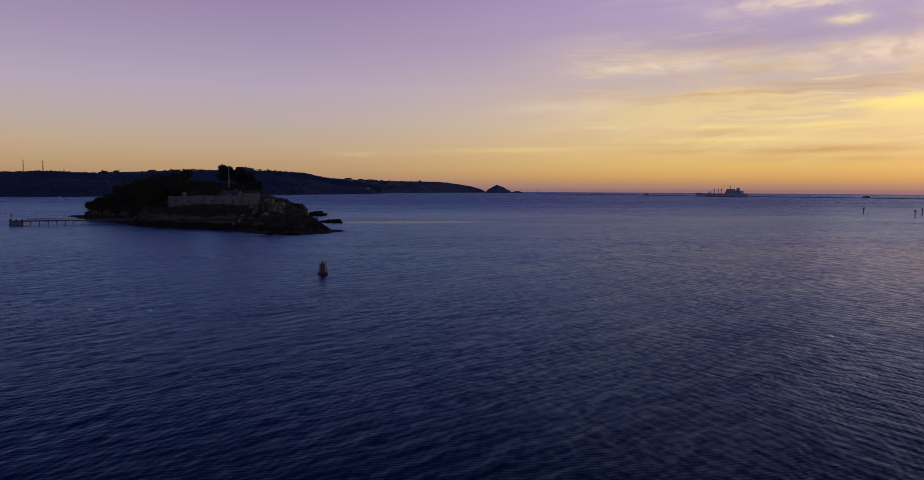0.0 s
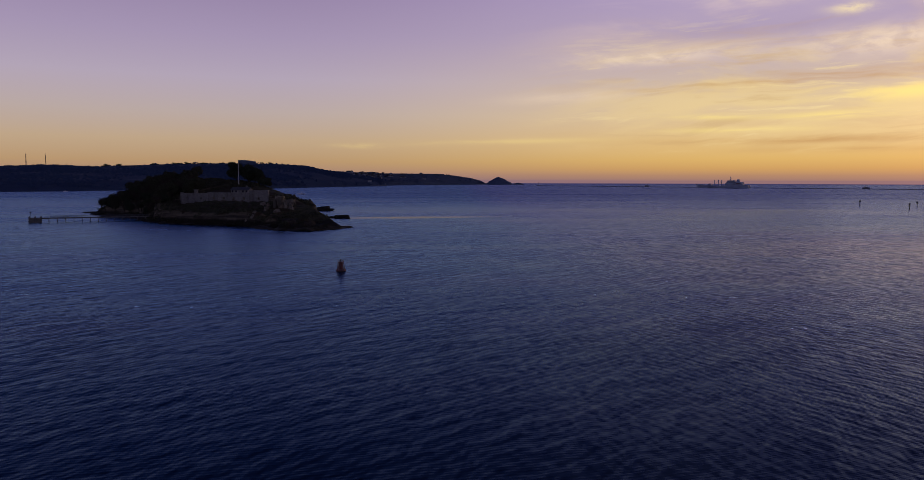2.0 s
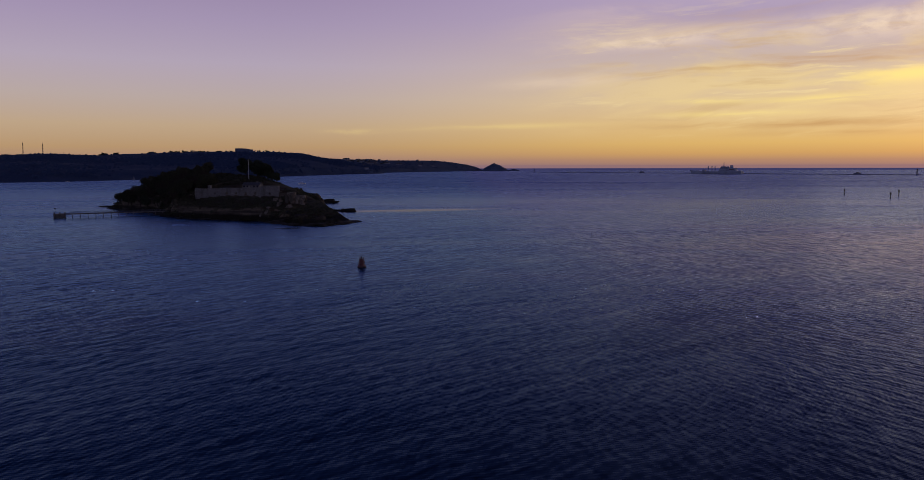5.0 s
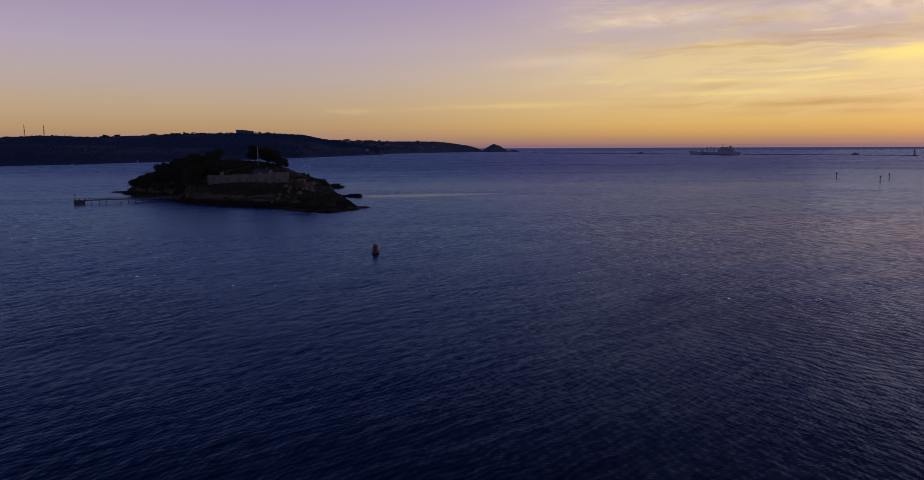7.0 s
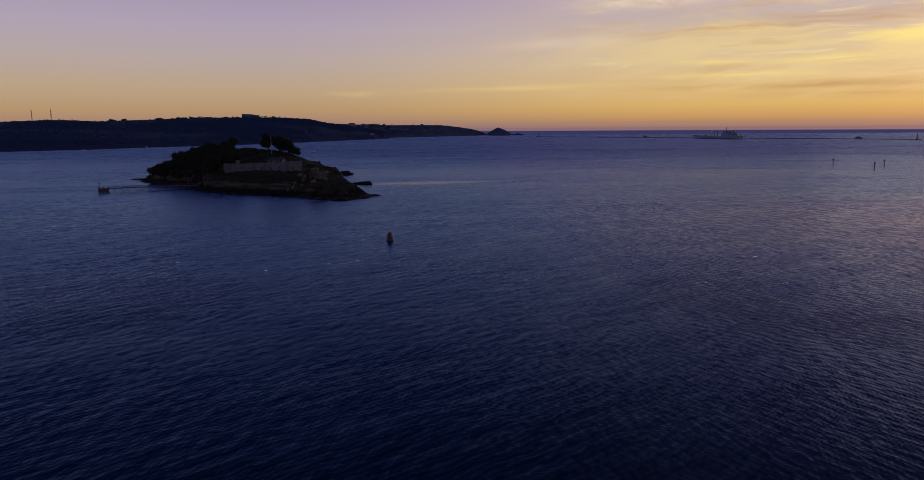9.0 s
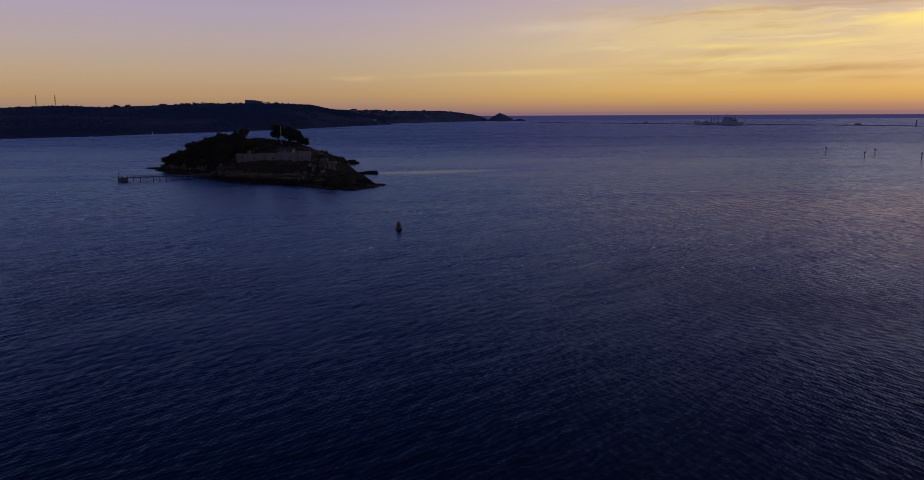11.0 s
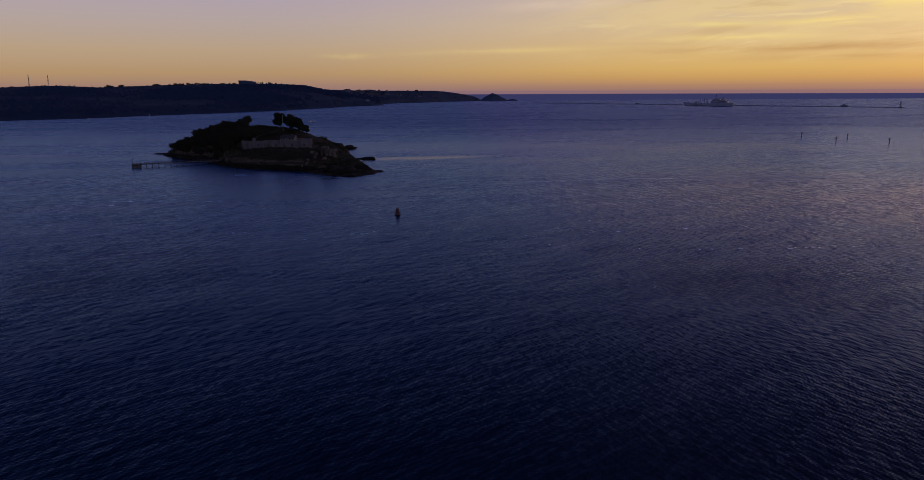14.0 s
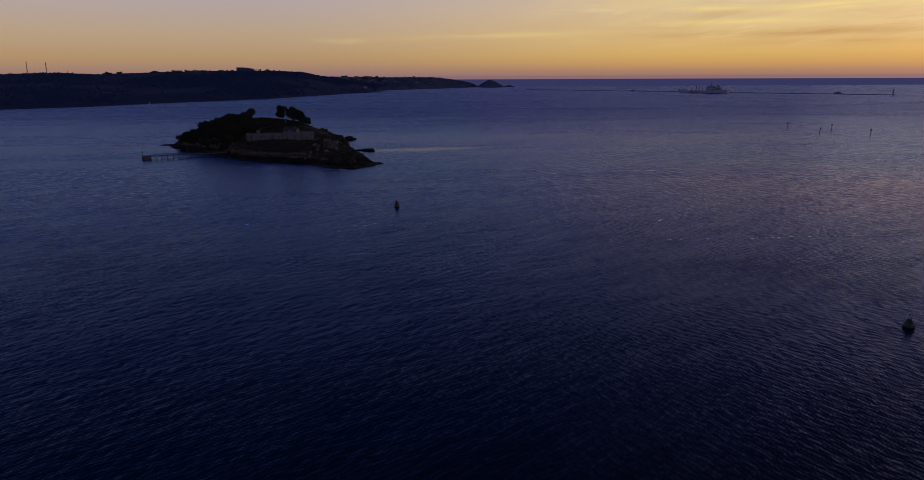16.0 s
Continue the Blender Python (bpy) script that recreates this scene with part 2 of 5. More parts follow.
    # ripples close in to the shore, longer waves out on the open water
    ripples = plus(times(trains(54, ((-40, 0.6, 0.030), (22, 0.95, 0.036), (-14, 1.4, 0.036))), weak),
                   times(trains(100, ((42, 0.55, 0.038), (-26, 0.85, 0.047), (12, 1.25, 0.050))), strong))
    waves = plus(times(trains(54, ((44, 2.0, 0.032), (6, 2.8, 0.028), (-30, 4.2, 0.022), (16, 6.5, 0.015)), 3), weak),
                 times(trains(100, ((-48, 1.8, 0.046), (34, 2.6, 0.040), (-8, 3.8, 0.032), (-30, 6.2, 0.022)), 3), strong))
    swell = plus(times(trains(60, ((-12, 9.5, 0.034), (30, 14.0, 0.028)), 7), weak), times(trains(104, ((22, 9.0, 0.042), (-24, 13.0, 0.036)), 7), strong))
    out = place.outputs[1]
    lean = plus(times(ripples, q.step(out, 60.0, 300.0, 0.95, 0.25)), times(waves, q.step(out, 20.0, 330.0, 0.95, 1.15)))
    lean = plus(lean, times(swell, q.step(out, 60.0, 330.0, 0.10, 1.0)))
    lean = plus(lean, plus(tilt(laid(20, 0.7, 0.45), 2.0, 0.08), tilt(laid(40, 26, 9), 2.0, 0.08)))
    up = q.node("ShaderNodeNewGeometry").outputs["Normal"]
    facet = q.node("ShaderNodeVectorMath", operation="NORMALIZE")
    # far out only the wave faces that lean this way, to the south, show between the crests
    far = q.math("MULTIPLY", q.step(place.outputs[1], 350.0, 1400.0), q.math("SUBTRACT", q.math("MULTIPLY", glassy, 0.105), 0.105))
    q.put(facet.inputs[0], plus(plus(up, times(lean, calm)), q.xyz(0.0, far, 0.0)))
    facet = facet.outputs[0]
    gloss = q.node("ShaderNodeBsdfGlossy")
    # a torn ellipse of pinkish tint: the sky's warm glint painted on the water
    warm_glint = q.node("ShaderNodeMapping", vector_type="TEXTURE")
    q.put(warm_glint.inputs["Vector"], p)
    warm_glint.inputs["Location"].default_value, warm_glint.inputs["Rotation"].default_value, warm_glint.inputs["Scale"].default_value = (235, 235, 0), (0, 0, radians(25)), (170, 150, 1)
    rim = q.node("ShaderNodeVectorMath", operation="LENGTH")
    q.put(rim.inputs[0], warm_glint.outputs[0])
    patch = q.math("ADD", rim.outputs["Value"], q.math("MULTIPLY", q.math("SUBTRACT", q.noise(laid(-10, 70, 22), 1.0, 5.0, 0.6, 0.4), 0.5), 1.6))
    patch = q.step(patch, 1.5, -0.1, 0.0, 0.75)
    # slicks get a paler gloss colour, a sheen painted over their smoothness
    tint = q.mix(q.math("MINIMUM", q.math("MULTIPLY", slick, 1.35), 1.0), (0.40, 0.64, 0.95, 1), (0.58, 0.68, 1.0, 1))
    # redder tint to the east paints in the reflected afterglow
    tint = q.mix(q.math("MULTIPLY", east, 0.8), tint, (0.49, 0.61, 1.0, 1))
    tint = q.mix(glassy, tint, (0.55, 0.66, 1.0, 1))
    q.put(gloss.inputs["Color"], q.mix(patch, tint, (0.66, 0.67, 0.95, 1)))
    q.put(gloss.inputs["Roughness"], q.math("SUBTRACT", q.step(wind, 0.32, 0.68, 0.22, 0.29), q.math("ADD", q.math("MULTIPLY", slick, 0.06), q.math("MULTIPLY", glassy, 0.12))))
    q.put(gloss.inputs["Normal"], facet)
    deep = q.node("ShaderNodeBsdfDiffuse")
    q.put(deep.inputs["Color"], q.mix(drift, (0.003, 0.010, 0.026, 1), (0.004, 0.014, 0.036, 1)))
    f = q.node("ShaderNodeFresnel")
    f.inputs["IOR"].default_value = 1.27
    q.put(f.inputs["Normal"], facet)
    mirror = q.math("POWER", f.outputs[0], 1.22)
    n = q.node("ShaderNodeMixShader")
    q.put(n.inputs[0], q.math("MULTIPLY", mirror, q.math("SUBTRACT", 1.0, q.math("MULTIPLY", mirror, 0.41)))), q.put(n.inputs[1], deep.outputs[0]), q.put(n.inputs[2], gloss.outputs[0])
    return n.outputs[0]


def island_soil(q):
    geo = q.node("ShaderNodeNewGeometry")
    p = geo.outputs["Position"]
    s = q.node("ShaderNodeSeparateXYZ")
    q.put(s.inputs[0], geo.outputs["Normal"])
    h = q.node("ShaderNodeSeparateXYZ")
    q.put(h.inputs[0], p)
    a, b = q.noise(p, 0.45, 5.0, 0.65), q.noise(p, 0.07, 4.0, 0.55)
    strata = q.noise(q.mapped(p, (0.05, 0.05, 0.6), (radians(12), radians(9), 0)), 1.0, 5.0, 0.6)
    rock = q.mix(q.step(strata, 0.35, 0.65), (0.06, 0.05, 0.037, 1), (0.17, 0.14, 0.097, 1))
    grass = q.mix(q.step(a, 0.3, 0.7), (0.04, 0.044, 0.026, 1), (0.11, 0.10, 0.058, 1))
    grass = q.mix(q.step(b, 0.45, 0.6), grass, (0.06, 0.045, 0.025, 1))
    steep = q.step(q.math("ADD", s.outputs[2], q.math("MULTIPLY", q.math("SUBTRACT", a, 0.5), 0.5)), 0.42, 0.64)
    c = q.mix(steep, rock, grass)
    weed = q.step(q.math("ADD", h.outputs[2], q.math("MULTIPLY", q.math("SUBTRACT", b, 0.5), 5.0)), 2.6, 4.6)
    c = q.mix(weed, (0.022, 0.02, 0.013, 1), c)
    return principled(q, c, 0.9, a, 0.8, 0.5, spec=0.1)


def hazed_headland_soil(q):
    p = q.node("ShaderNodeNewGeometry").outputs["Position"]
    v = q.node("ShaderNodeTexVoronoi")
    q.put(v.inputs["Vector"], q.mapped(p, (0.007, 0.005, 0.001)))
    v.inputs["Scale"].default_value = 1.0
    a, b = q.noise(p, 0.03, 5.0, 0.65), q.noise(p, 0.006, 4.0, 0.6)
    # field and wood tones are pushed to blue to stand in for haze
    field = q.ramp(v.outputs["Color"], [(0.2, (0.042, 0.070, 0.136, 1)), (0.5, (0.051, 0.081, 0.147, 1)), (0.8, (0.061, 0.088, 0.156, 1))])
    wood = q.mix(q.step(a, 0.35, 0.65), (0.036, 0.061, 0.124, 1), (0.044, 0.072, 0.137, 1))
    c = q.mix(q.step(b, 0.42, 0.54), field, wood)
    s = q.node("ShaderNodeSeparateXYZ")
    q.put(s.inputs[0], p)
    # paler blue by distance towards the point: haze painted into the colour
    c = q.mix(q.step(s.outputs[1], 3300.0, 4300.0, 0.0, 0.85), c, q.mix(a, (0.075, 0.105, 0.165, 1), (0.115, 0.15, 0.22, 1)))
    return principled(q, c, 0.95, a, 0.7, 8.0, spec=0.05)


def stonework(q):
    p = q.node("ShaderNodeTexCoord").outputs["Object"]
    s = q.node("ShaderNodeSeparateXYZ")
    q.put(s.inputs[0], p)
    k = q.node("ShaderNodeTexBrick")
    q.put(k.inputs["Vector"], q.xyz(q.math("ADD", s.outputs[0], s.outputs[1]), s.outputs[2], 0.0))
    k.inputs["Color1"].default_value, k.inputs["Color2"].default_value = (0.27, 0.255, 0.23, 1), (0.20, 0.19, 0.17, 1)
    k.inputs["Mortar"].default_value = (0.16, 0.15, 0.13, 1)
    for key, value in (("Scale", 1.0), ("Mortar Size", 0.03), ("Brick Width", 1.3), ("Row Height", 0.6)):
        k.inputs[key].default_value = value
    a, b = q.noise(p, 0.9, 5.0, 0.6), q.noise(q.mapped(p, (0.5, 0.5, 0.12)), 0.7, 4.0, 0.6)
    c = q.mix(q.step(b, 0.45, 0.75, 0.0, 0.7), k.outputs["Color"], (0.10, 0.095, 0.075, 1))
    c = q.mix(q.step(a, 0.3, 0.7, 0.0, 0.35), c, (0.13, 0.12, 0.10, 1))
    return principled(q, c, 0.9, a, 0.5, 0.1)


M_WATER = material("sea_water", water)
M_ISLAND = material("island_soil", island_soil)
M_HEADLAND = material("hazed_headland_soil", hazed_headland_soil)
M_STONE = material("limestone_blocks", stonework)
M_ROCK = speckled("shore_rock", (0.02, 0.018, 0.014), (0.075, 0.065, 0.05), 0.6, 0.75, 0.3, stain=(0.025, 0.026, 0.014))
M_CLIFF = speckled("cliff_rock", (0.08, 0.065, 0.048), (0.24, 0.19, 0.13), 0.5, 0.9, 0.3, stain=(0.05, 0.05, 0.03))
# lifted, bluish rock colour: distance haze painted into far stone
M_FAR_ROCK = speckled("hazed_far_rock", (0.08, 0.112, 0.18), (0.125, 0.16, 0.235), 0.05, 0.95, 3.0)
M_BLOCKS = speckled("breakwater_blocks", (0.17, 0.19, 0.23), (0.27, 0.29, 0.33), 0.3, 0.9, 0.3)
# leaf colour is blue because haze is painted into it
M_FAR_WOOD = speckled("hazed_far_woods", (0.040, 0.066, 0.128), (0.050, 0.078, 0.144), 0.05, 0.95, 0.5)
M_BARK = speckled("bark", (0.03, 0.024, 0.018), (0.08, 0.065, 0.05), 3.0, 0.95, 0.05)
M_PINE = speckled("pine_needles", (0.034, 0.044, 0.028), (0.07, 0.082, 0.048), 0.9, 0.9, 0.05)
M_TWIG = speckled("bare_twigs", (0.05, 0.042, 0.032), (0.11, 0.09, 0.066), 0.9, 0.95, 0.05)
M_SCRUB = speckled("scrub_leaves", (0.042, 0.046, 0.028), (0.095, 0.095, 0.056), 0.6, 0.95, 0.05)
M_SLATE = speckled("roof_slate", (0.05, 0.05, 0.055), (0.10, 0.10, 0.11), 2.0, 0.7, 0.02)
# stained white render, dimmed to grey-blue in place of far haze
M_RENDER = speckled("weathered_hazed_render", (0.26, 0.28, 0.32), (0.36, 0.38, 0.42), 1.2, 0.85, 0.01, stain=(0.22, 0.23, 0.26))
M_GLASS_DARK = speckled("window_glass", (0.02, 0.022, 0.026), (0.03, 0.033, 0.04), 1.0, 0.15, 0.0)
M_TIMBER = speckled("jetty_timber", (0.13, 0.12, 0.11), (0.24, 0.225, 0.21), 2.5, 0.9, 0.03, stain=(0.10, 0.10, 0.09))
M_STEEL = speckled("weathered_steel", (0.08, 0.085, 0.09), (0.16, 0.16, 0.165), 2.0, 0.55, 0.01, metal=0.5)
M_GREY = speckled("naval_grey_paint", (0.33, 0.38, 0.47), (0.41, 0.46, 0.55), 0.3, 0.5, 0.01, stain=(0.29, 0.32, 0.38))
M_BOOT = speckled("boot_topping", (0.03, 0.028, 0.03), (0.06, 0.05, 0.05), 0.6, 0.6, 0.01)
M_RED = speckled("red_buoy_paint", (0.14, 0.060, 0.066), (0.20, 0.085, 0.09), 3.0, 0.5, 0.01, stain=(0.11, 0.06, 0.062))
M_WORN_STONE = speckled("worn_cliff_masonry", (0.10, 0.085, 0.065), (0.30, 0.26, 0.20), 0.7, 0.9, 0.25, stain=(0.10, 0.088, 0.066))
M_DULL_RED = speckled("dull_red_paint", (0.11, 0.035, 0.038), (0.16, 0.05, 0.052), 3.0, 0.6, 0.01)
M_GREEN = speckled("green_buoy_paint", (0.012, 0.06, 0.036), (0.02, 0.10, 0.055), 3.0, 0.5, 0.01, stain=(0.016, 0.045, 0.03))
M_RUBBER = speckled("weed_on_waterline", (0.012, 0.014, 0.01), (0.03, 0.032, 0.02), 5.0, 0.8, 0.02)
M_WHITE = speckled("white_boat_paint", (0.62, 0.62, 0.62), (0.78, 0.78, 0.78), 2.0, 0.4, 0.005)
M_POLE = speckled("white_pole_paint", (0.36, 0.36, 0.35), (0.5, 0.5, 0.48), 2.0, 0.5, 0.005)


# ---------------------------------------------------------------- mesh helpers
def part(name, bm, mat, parent=None, label=""):
    me = bpy.data.meshes.new(name)
    bm.normal_update()
    bm.to_mesh(me)
    bm.free()
    me.materials.append(mat)
    ob = new(name, me)
    if parent is not None:
        ob.parent = parent
    return tagged(ob, label)


def arrays(name, verts, faces, mat, parent=None, smooth=False):
    me = bpy.data.meshes.new(name)
    verts, faces = np.asarray(verts, np.float32), np.asarray(faces, np.int32)
    k = faces.shape[1]
    me.vertices.add(len(verts)), me.loops.add(faces.size), me.polygons.add(len(faces))
    me.vertices.foreach_set("co", verts.ravel())
    me.loops.foreach_set("vertex_index", faces.ravel())
    me.polygons.foreach_set("loop_start", np.arange(0, faces.size, k, dtype=np.int32))
    me.polygons.foreach_set("loop_total", np.full(len(faces), k, np.int32))
    me.polygons.foreach_set("use_smooth", np.full(len(faces), smooth))
    me.materials.append(mat)
    me.update(calc_edges=True)
    ob = new(name, me)
    if parent is not None:
        ob.parent = parent
    return ob


def thing(name, m, label, category, group="", kind=""):
    ob = new(name)
    ob.matrix_world = m
    ob.empty_display_size = 0.5
    return tagged(ob, label, category, group, kind)


def block(bm, x0, y0, z0, x1, y1, z1, bevel=0.0, taper=1.0):
    """A box between two corners; taper shrinks its top."""
    made = bmesh.ops.create_cube(bm, size=1.0)["verts"]
    cx, cy = (x0 + x1) / 2, (y0 + y1) / 2
    for v in made:
        k = taper if v.co.z > 0 else 1.0
        v.co = Vector((cx + v.co.x * (x1 - x0) * k, cy + v.co.y * (y1 - y0) * k, (z0 + z1) / 2 + v.co.z * (z1 - z0)))
    if bevel:
        edges = list({e for v in made for e in v.link_edges})
        bmesh.ops.bevel(bm, geom=edges, offset=bevel, segments=1, affect="EDGES")


def rod(bm, a, b, r0, r1=None, sides=8):
    """A tapered rod from a to b."""
    a, b = Vector(a), Vector(b)
    r1 = r0 if r1 is None else r1
    d = b - a
    turn = d.to_track_quat("Z", "Y").to_matrix().to_4x4()
    bmesh.ops.create_cone(bm, cap_ends=True, segments=sides, radius1=r0, radius2=max(r1, 0.005), depth=d.length,
                          matrix=Matrix.Translation((a + b) / 2) @ turn)


def lathe(bm, profile, sides=20):
    """A body of revolution round z from (radius, height) pairs."""
    rings = []
    for r, z in profile:
        rings.append([bm.verts.new((r * math.cos(2 * math.pi * i / sides), r * math.sin(2 * math.pi * i / sides), z)) for i in range(sides)])
    for lo, hi in zip(rings, rings[1:]):
        for i in range(sides):
            j = (i + 1) % sides
            bm.faces.new((lo[i], lo[j], hi[j], hi[i]))
    bm.faces.new(list(reversed(rings[0]))), bm.faces.new(rings[-1])


def smooth(x, lo, hi):
    t = np.clip((x - lo) / (hi - lo), 0, 1)
    return t * t * (3 - 2 * t)


def ripple_noise(x, y, scale, seed, octaves=4):
    """Sums of turned sine waves: a cheap, smooth noise on arrays, about -1 to 1."""
    r = np.random.RandomState(seed)
    out, amp, total = np.zeros_like(x, dtype=float), 1.0, 0.0
    for _ in range(octaves):
        for _ in range(4):
            a, ph, k = r.uniform(0, 2 * np.pi), r.uniform(0, 2 * np.pi), scale * r.uniform(0.7, 1.4)
            out += amp * 0.5 * np.sin(k * (x * np.cos(a) + y * np.sin(a)) + ph + 1.3 * np.sin(k * 0.6 * (y * np.cos(a) - x * np.sin(a))))
        total += amp
        amp, scale = amp * 0.5, scale * 2.1
    return out / total


def segment_gap(x, y, line):
    """Distance from points to a polyline, and how far along it the nearest spot lies (in vertex numbers)."""
    best, where = np.full(x.shape, 1e9), np.zeros(x.shape)
    for i, ((ax, ay), (bx, by)) in enumerate(zip(line, line[1:])):
        dx, dy = bx - ax, by - ay
        t = np.clip(((x - ax) * dx + (y - ay) * dy) / (dx * dx + dy * dy), 0, 1)
        d = np.hypot(x - ax - t * dx, y - ay - t * dy)
        near = d < best
        best, where = np.where(near, d, best), np.where(near, i + t, where)
    return best, where


def inside(x, y, ring):
    odd = np.zeros(x.shape, bool)
    for (ax, ay), (bx, by) in zip(ring, ring[1:] + ring[:1]):
        cross = (ay > y) != (by > y)
        with np.errstate(divide="ignore", invalid="ignore"):
            odd ^= cross & (x < (bx - ax) * (y - ay) / (by - ay + 1e-12) + ax)
    return odd


# ---------------------------------------------------------------- the sea
def graded(lo, hi, fine, far, grow):
    """Coordinates with even fine steps between lo and hi and growing steps out to far."""
    mid = list(np.arange(lo, hi + fine / 2, fine))
    out, step, v = [], fine, mid[-1]
    while v < far:
        step *= grow
        v += step
        out.append(min(v, far))
    low, step, v = [], fine, lo
    while v > -far:
        step *= grow
        v -= step
        low.append(max(v, -far))
    return np.array(low[::-1] + mid + out)


def build_water():
    xs, ys = graded(-120, 150, 0.6, 5600, 1.03), graded(-140, 220, 0.6, 5600, 1.03)
    gap_x, gap_y = np.gradient(xs), np.gradient(ys)
    x, y = np.meshgrid(xs, ys)
    gap = np.maximum(gap_x[None, :], gap_y[:, None])
    z = np.zeros_like(x)
    r = np.random.RandomState(5)
    for j in range(44):
        length = r.uniform(2.0, 4.6) if j < 34 else r.uniform(5, 12)
        way = radians(90 + (56 + r.normal(0, 13) if j % 5 < 3 else 84 + r.normal(0, 13)))
        k = 2 * np.pi / length
        fade = smooth(length / gap, 2.5, 5.0)
        wander = 1.1 * np.sin(k * 0.17 * (x * np.sin(way) - y * np.cos(way)) + r.uniform(0, 6.3))
        z += fade * (0.0009 if j < 34 else 0.0006) * length * np.sin(k * (x * np.cos(way) + y * np.sin(way)) + wander + r.uniform(0, 6.3))
    ny, nx = x.shape
    i = np.arange(ny * nx).reshape(ny, nx)
    faces = np.stack([i[:-1, :-1], i[:-1, 1:], i[1:, 1:], i[1:, :-1]], -1).reshape(-1, 4)
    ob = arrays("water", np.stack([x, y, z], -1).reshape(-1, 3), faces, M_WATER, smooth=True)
    tagged(ob, "dark navy sea with short wind ripples at dusk", "water", kind="structure")


build_water()


# ---------------------------------------------------------------- the fortified island
SHORE = [(-299, 578), (-280, 549), (-261, 528), (-236, 508), (-217, 482), (-201, 454), (-186, 440), (-165, 427), (-146, 421),
         (-130, 414), (-117, 400), (-101, 381), (-86, 375), (-76, 382), (-69, 402), (-78, 422), (-88, 442), (-100, 470), (-102, 505),
         (-118, 560), (-140, 610), (-180, 640), (-235, 640), (-285, 605)]
RIDGE = [(-292, 571), (-270, 560), (-235, 552), (-205, 575), (-172, 562), (-148, 538), (-122, 492), (-107, 448), (-94, 437), (-83, 420), (-72, 404)]
RIDGE_Z = np.array([2.5, 11.0, 21.0, 28.0, 25.5, 20.0, 15.5, 14.5, 10.0, 6.0, 0.8])
FORT_A, FORT_B = (-198.5, 500.0), (-136.0, 490.0)


def island_height(x, y):
    x, y = np.asarray(x, float), np.asarray(y, float)
    wob = 2.5 * ripple_noise(x, y, 0.12, 3, 3)
    gap, _ = segment_gap(x + wob, y - wob, SHORE + SHORE[:1])
    land = inside(x + wob, y - wob, SHORE)
    away, along = segment_gap(x, y, RIDGE)
    top = np.interp(along, np.arange(len(RIDGE)), RIDGE_Z)
    s = gap / (gap + away + 1e-6)
    rough = ripple_noise(x, y, 0.25, 11, 4)
    h = top * (0.36 * smooth(s, 0.0, 0.13) + 0.64 * smooth(s, -0.25, 1.05) ** 1.25)
    crag = np.abs(ripple_noise(x, y, 0.45, 29, 3))
    shore_rock = (1 - smooth(s, 0.12, 0.34)) * smooth(gap, 0, 4)
    h = h + rough * 0.7 * smooth(gap, 0, 6) + shore_rock * (3.2 * crag + 1.6 * rough - 0.6)
    # level ground before the battery wall, cut into the slope
    front = smooth(x, -212, -200) * (1 - smooth(x, -134, -124))
    wall_y = FORT_A[1] + (x - FORT_A[0]) / (FORT_B[0] - FORT_A[0]) * (FORT_B[1] - FORT_A[1])
    ahead = (y < wall_y + 1.0) * front
    h = np.where(ahead > 0, h * (1 - ahead) + ahead * np.minimum(h, 12.2 + 0.4 * rough), h)
    # a low sea cliff with a grass terrace on it, below the battery
    shelf = smooth(x, -206, -190) * (1 - smooth(x, -136, -126)) * (y < wall_y)
    step_up = 7.4 + 0.9 * ripple_noise(x, y, 0.09, 41, 2)
    cliff = step_up * smooth(gap + 1.6 * crag - 0.8, 1.2, 5.5) + (11.6 - step_up) * smooth(gap, 12, 42) + 0.5 * rough
    h = h * (1 - shelf) + shelf * cliff
    behind_wall = front * smooth(y, wall_y + 0.5, wall_y + 3.0) * (1 - smooth(y, wall_y + 10, wall_y + 30))
    h = h * (1 - behind_wall) + behind_wall * np.clip(h, 16.8, 17.3)
    return np.where(land, np.maximum(h, 0.0) + 0.05, -0.45 * np.minimum(gap, 12))


def build_island():
    xs, ys = np.arange(-318, -48, 1.1), np.arange(362, 656, 1.1)
    x, y = np.meshgrid(xs, ys)
    z = island_height(x, y)
    ny, nx = x.shape
    i = np.arange(ny * nx).reshape(ny, nx)
    faces = np.stack([i[:-1, :-1], i[:-1, 1:], i[1:, 1:], i[1:, :-1]], -1).reshape(-1, 4)
    faces = faces[(z.ravel()[faces] > -3.0).any(1)]
    ob = arrays("island", np.stack([x, y, z], -1).reshape(-1, 3), faces, M_ISLAND, smooth=False)
    tagged(ob, "small rocky island with brown cliffs and dark turf", "island", kind="structure")


build_island()


def ground_z(x, y):
    return float(island_height(np.array([x]), np.array([y]))[0])


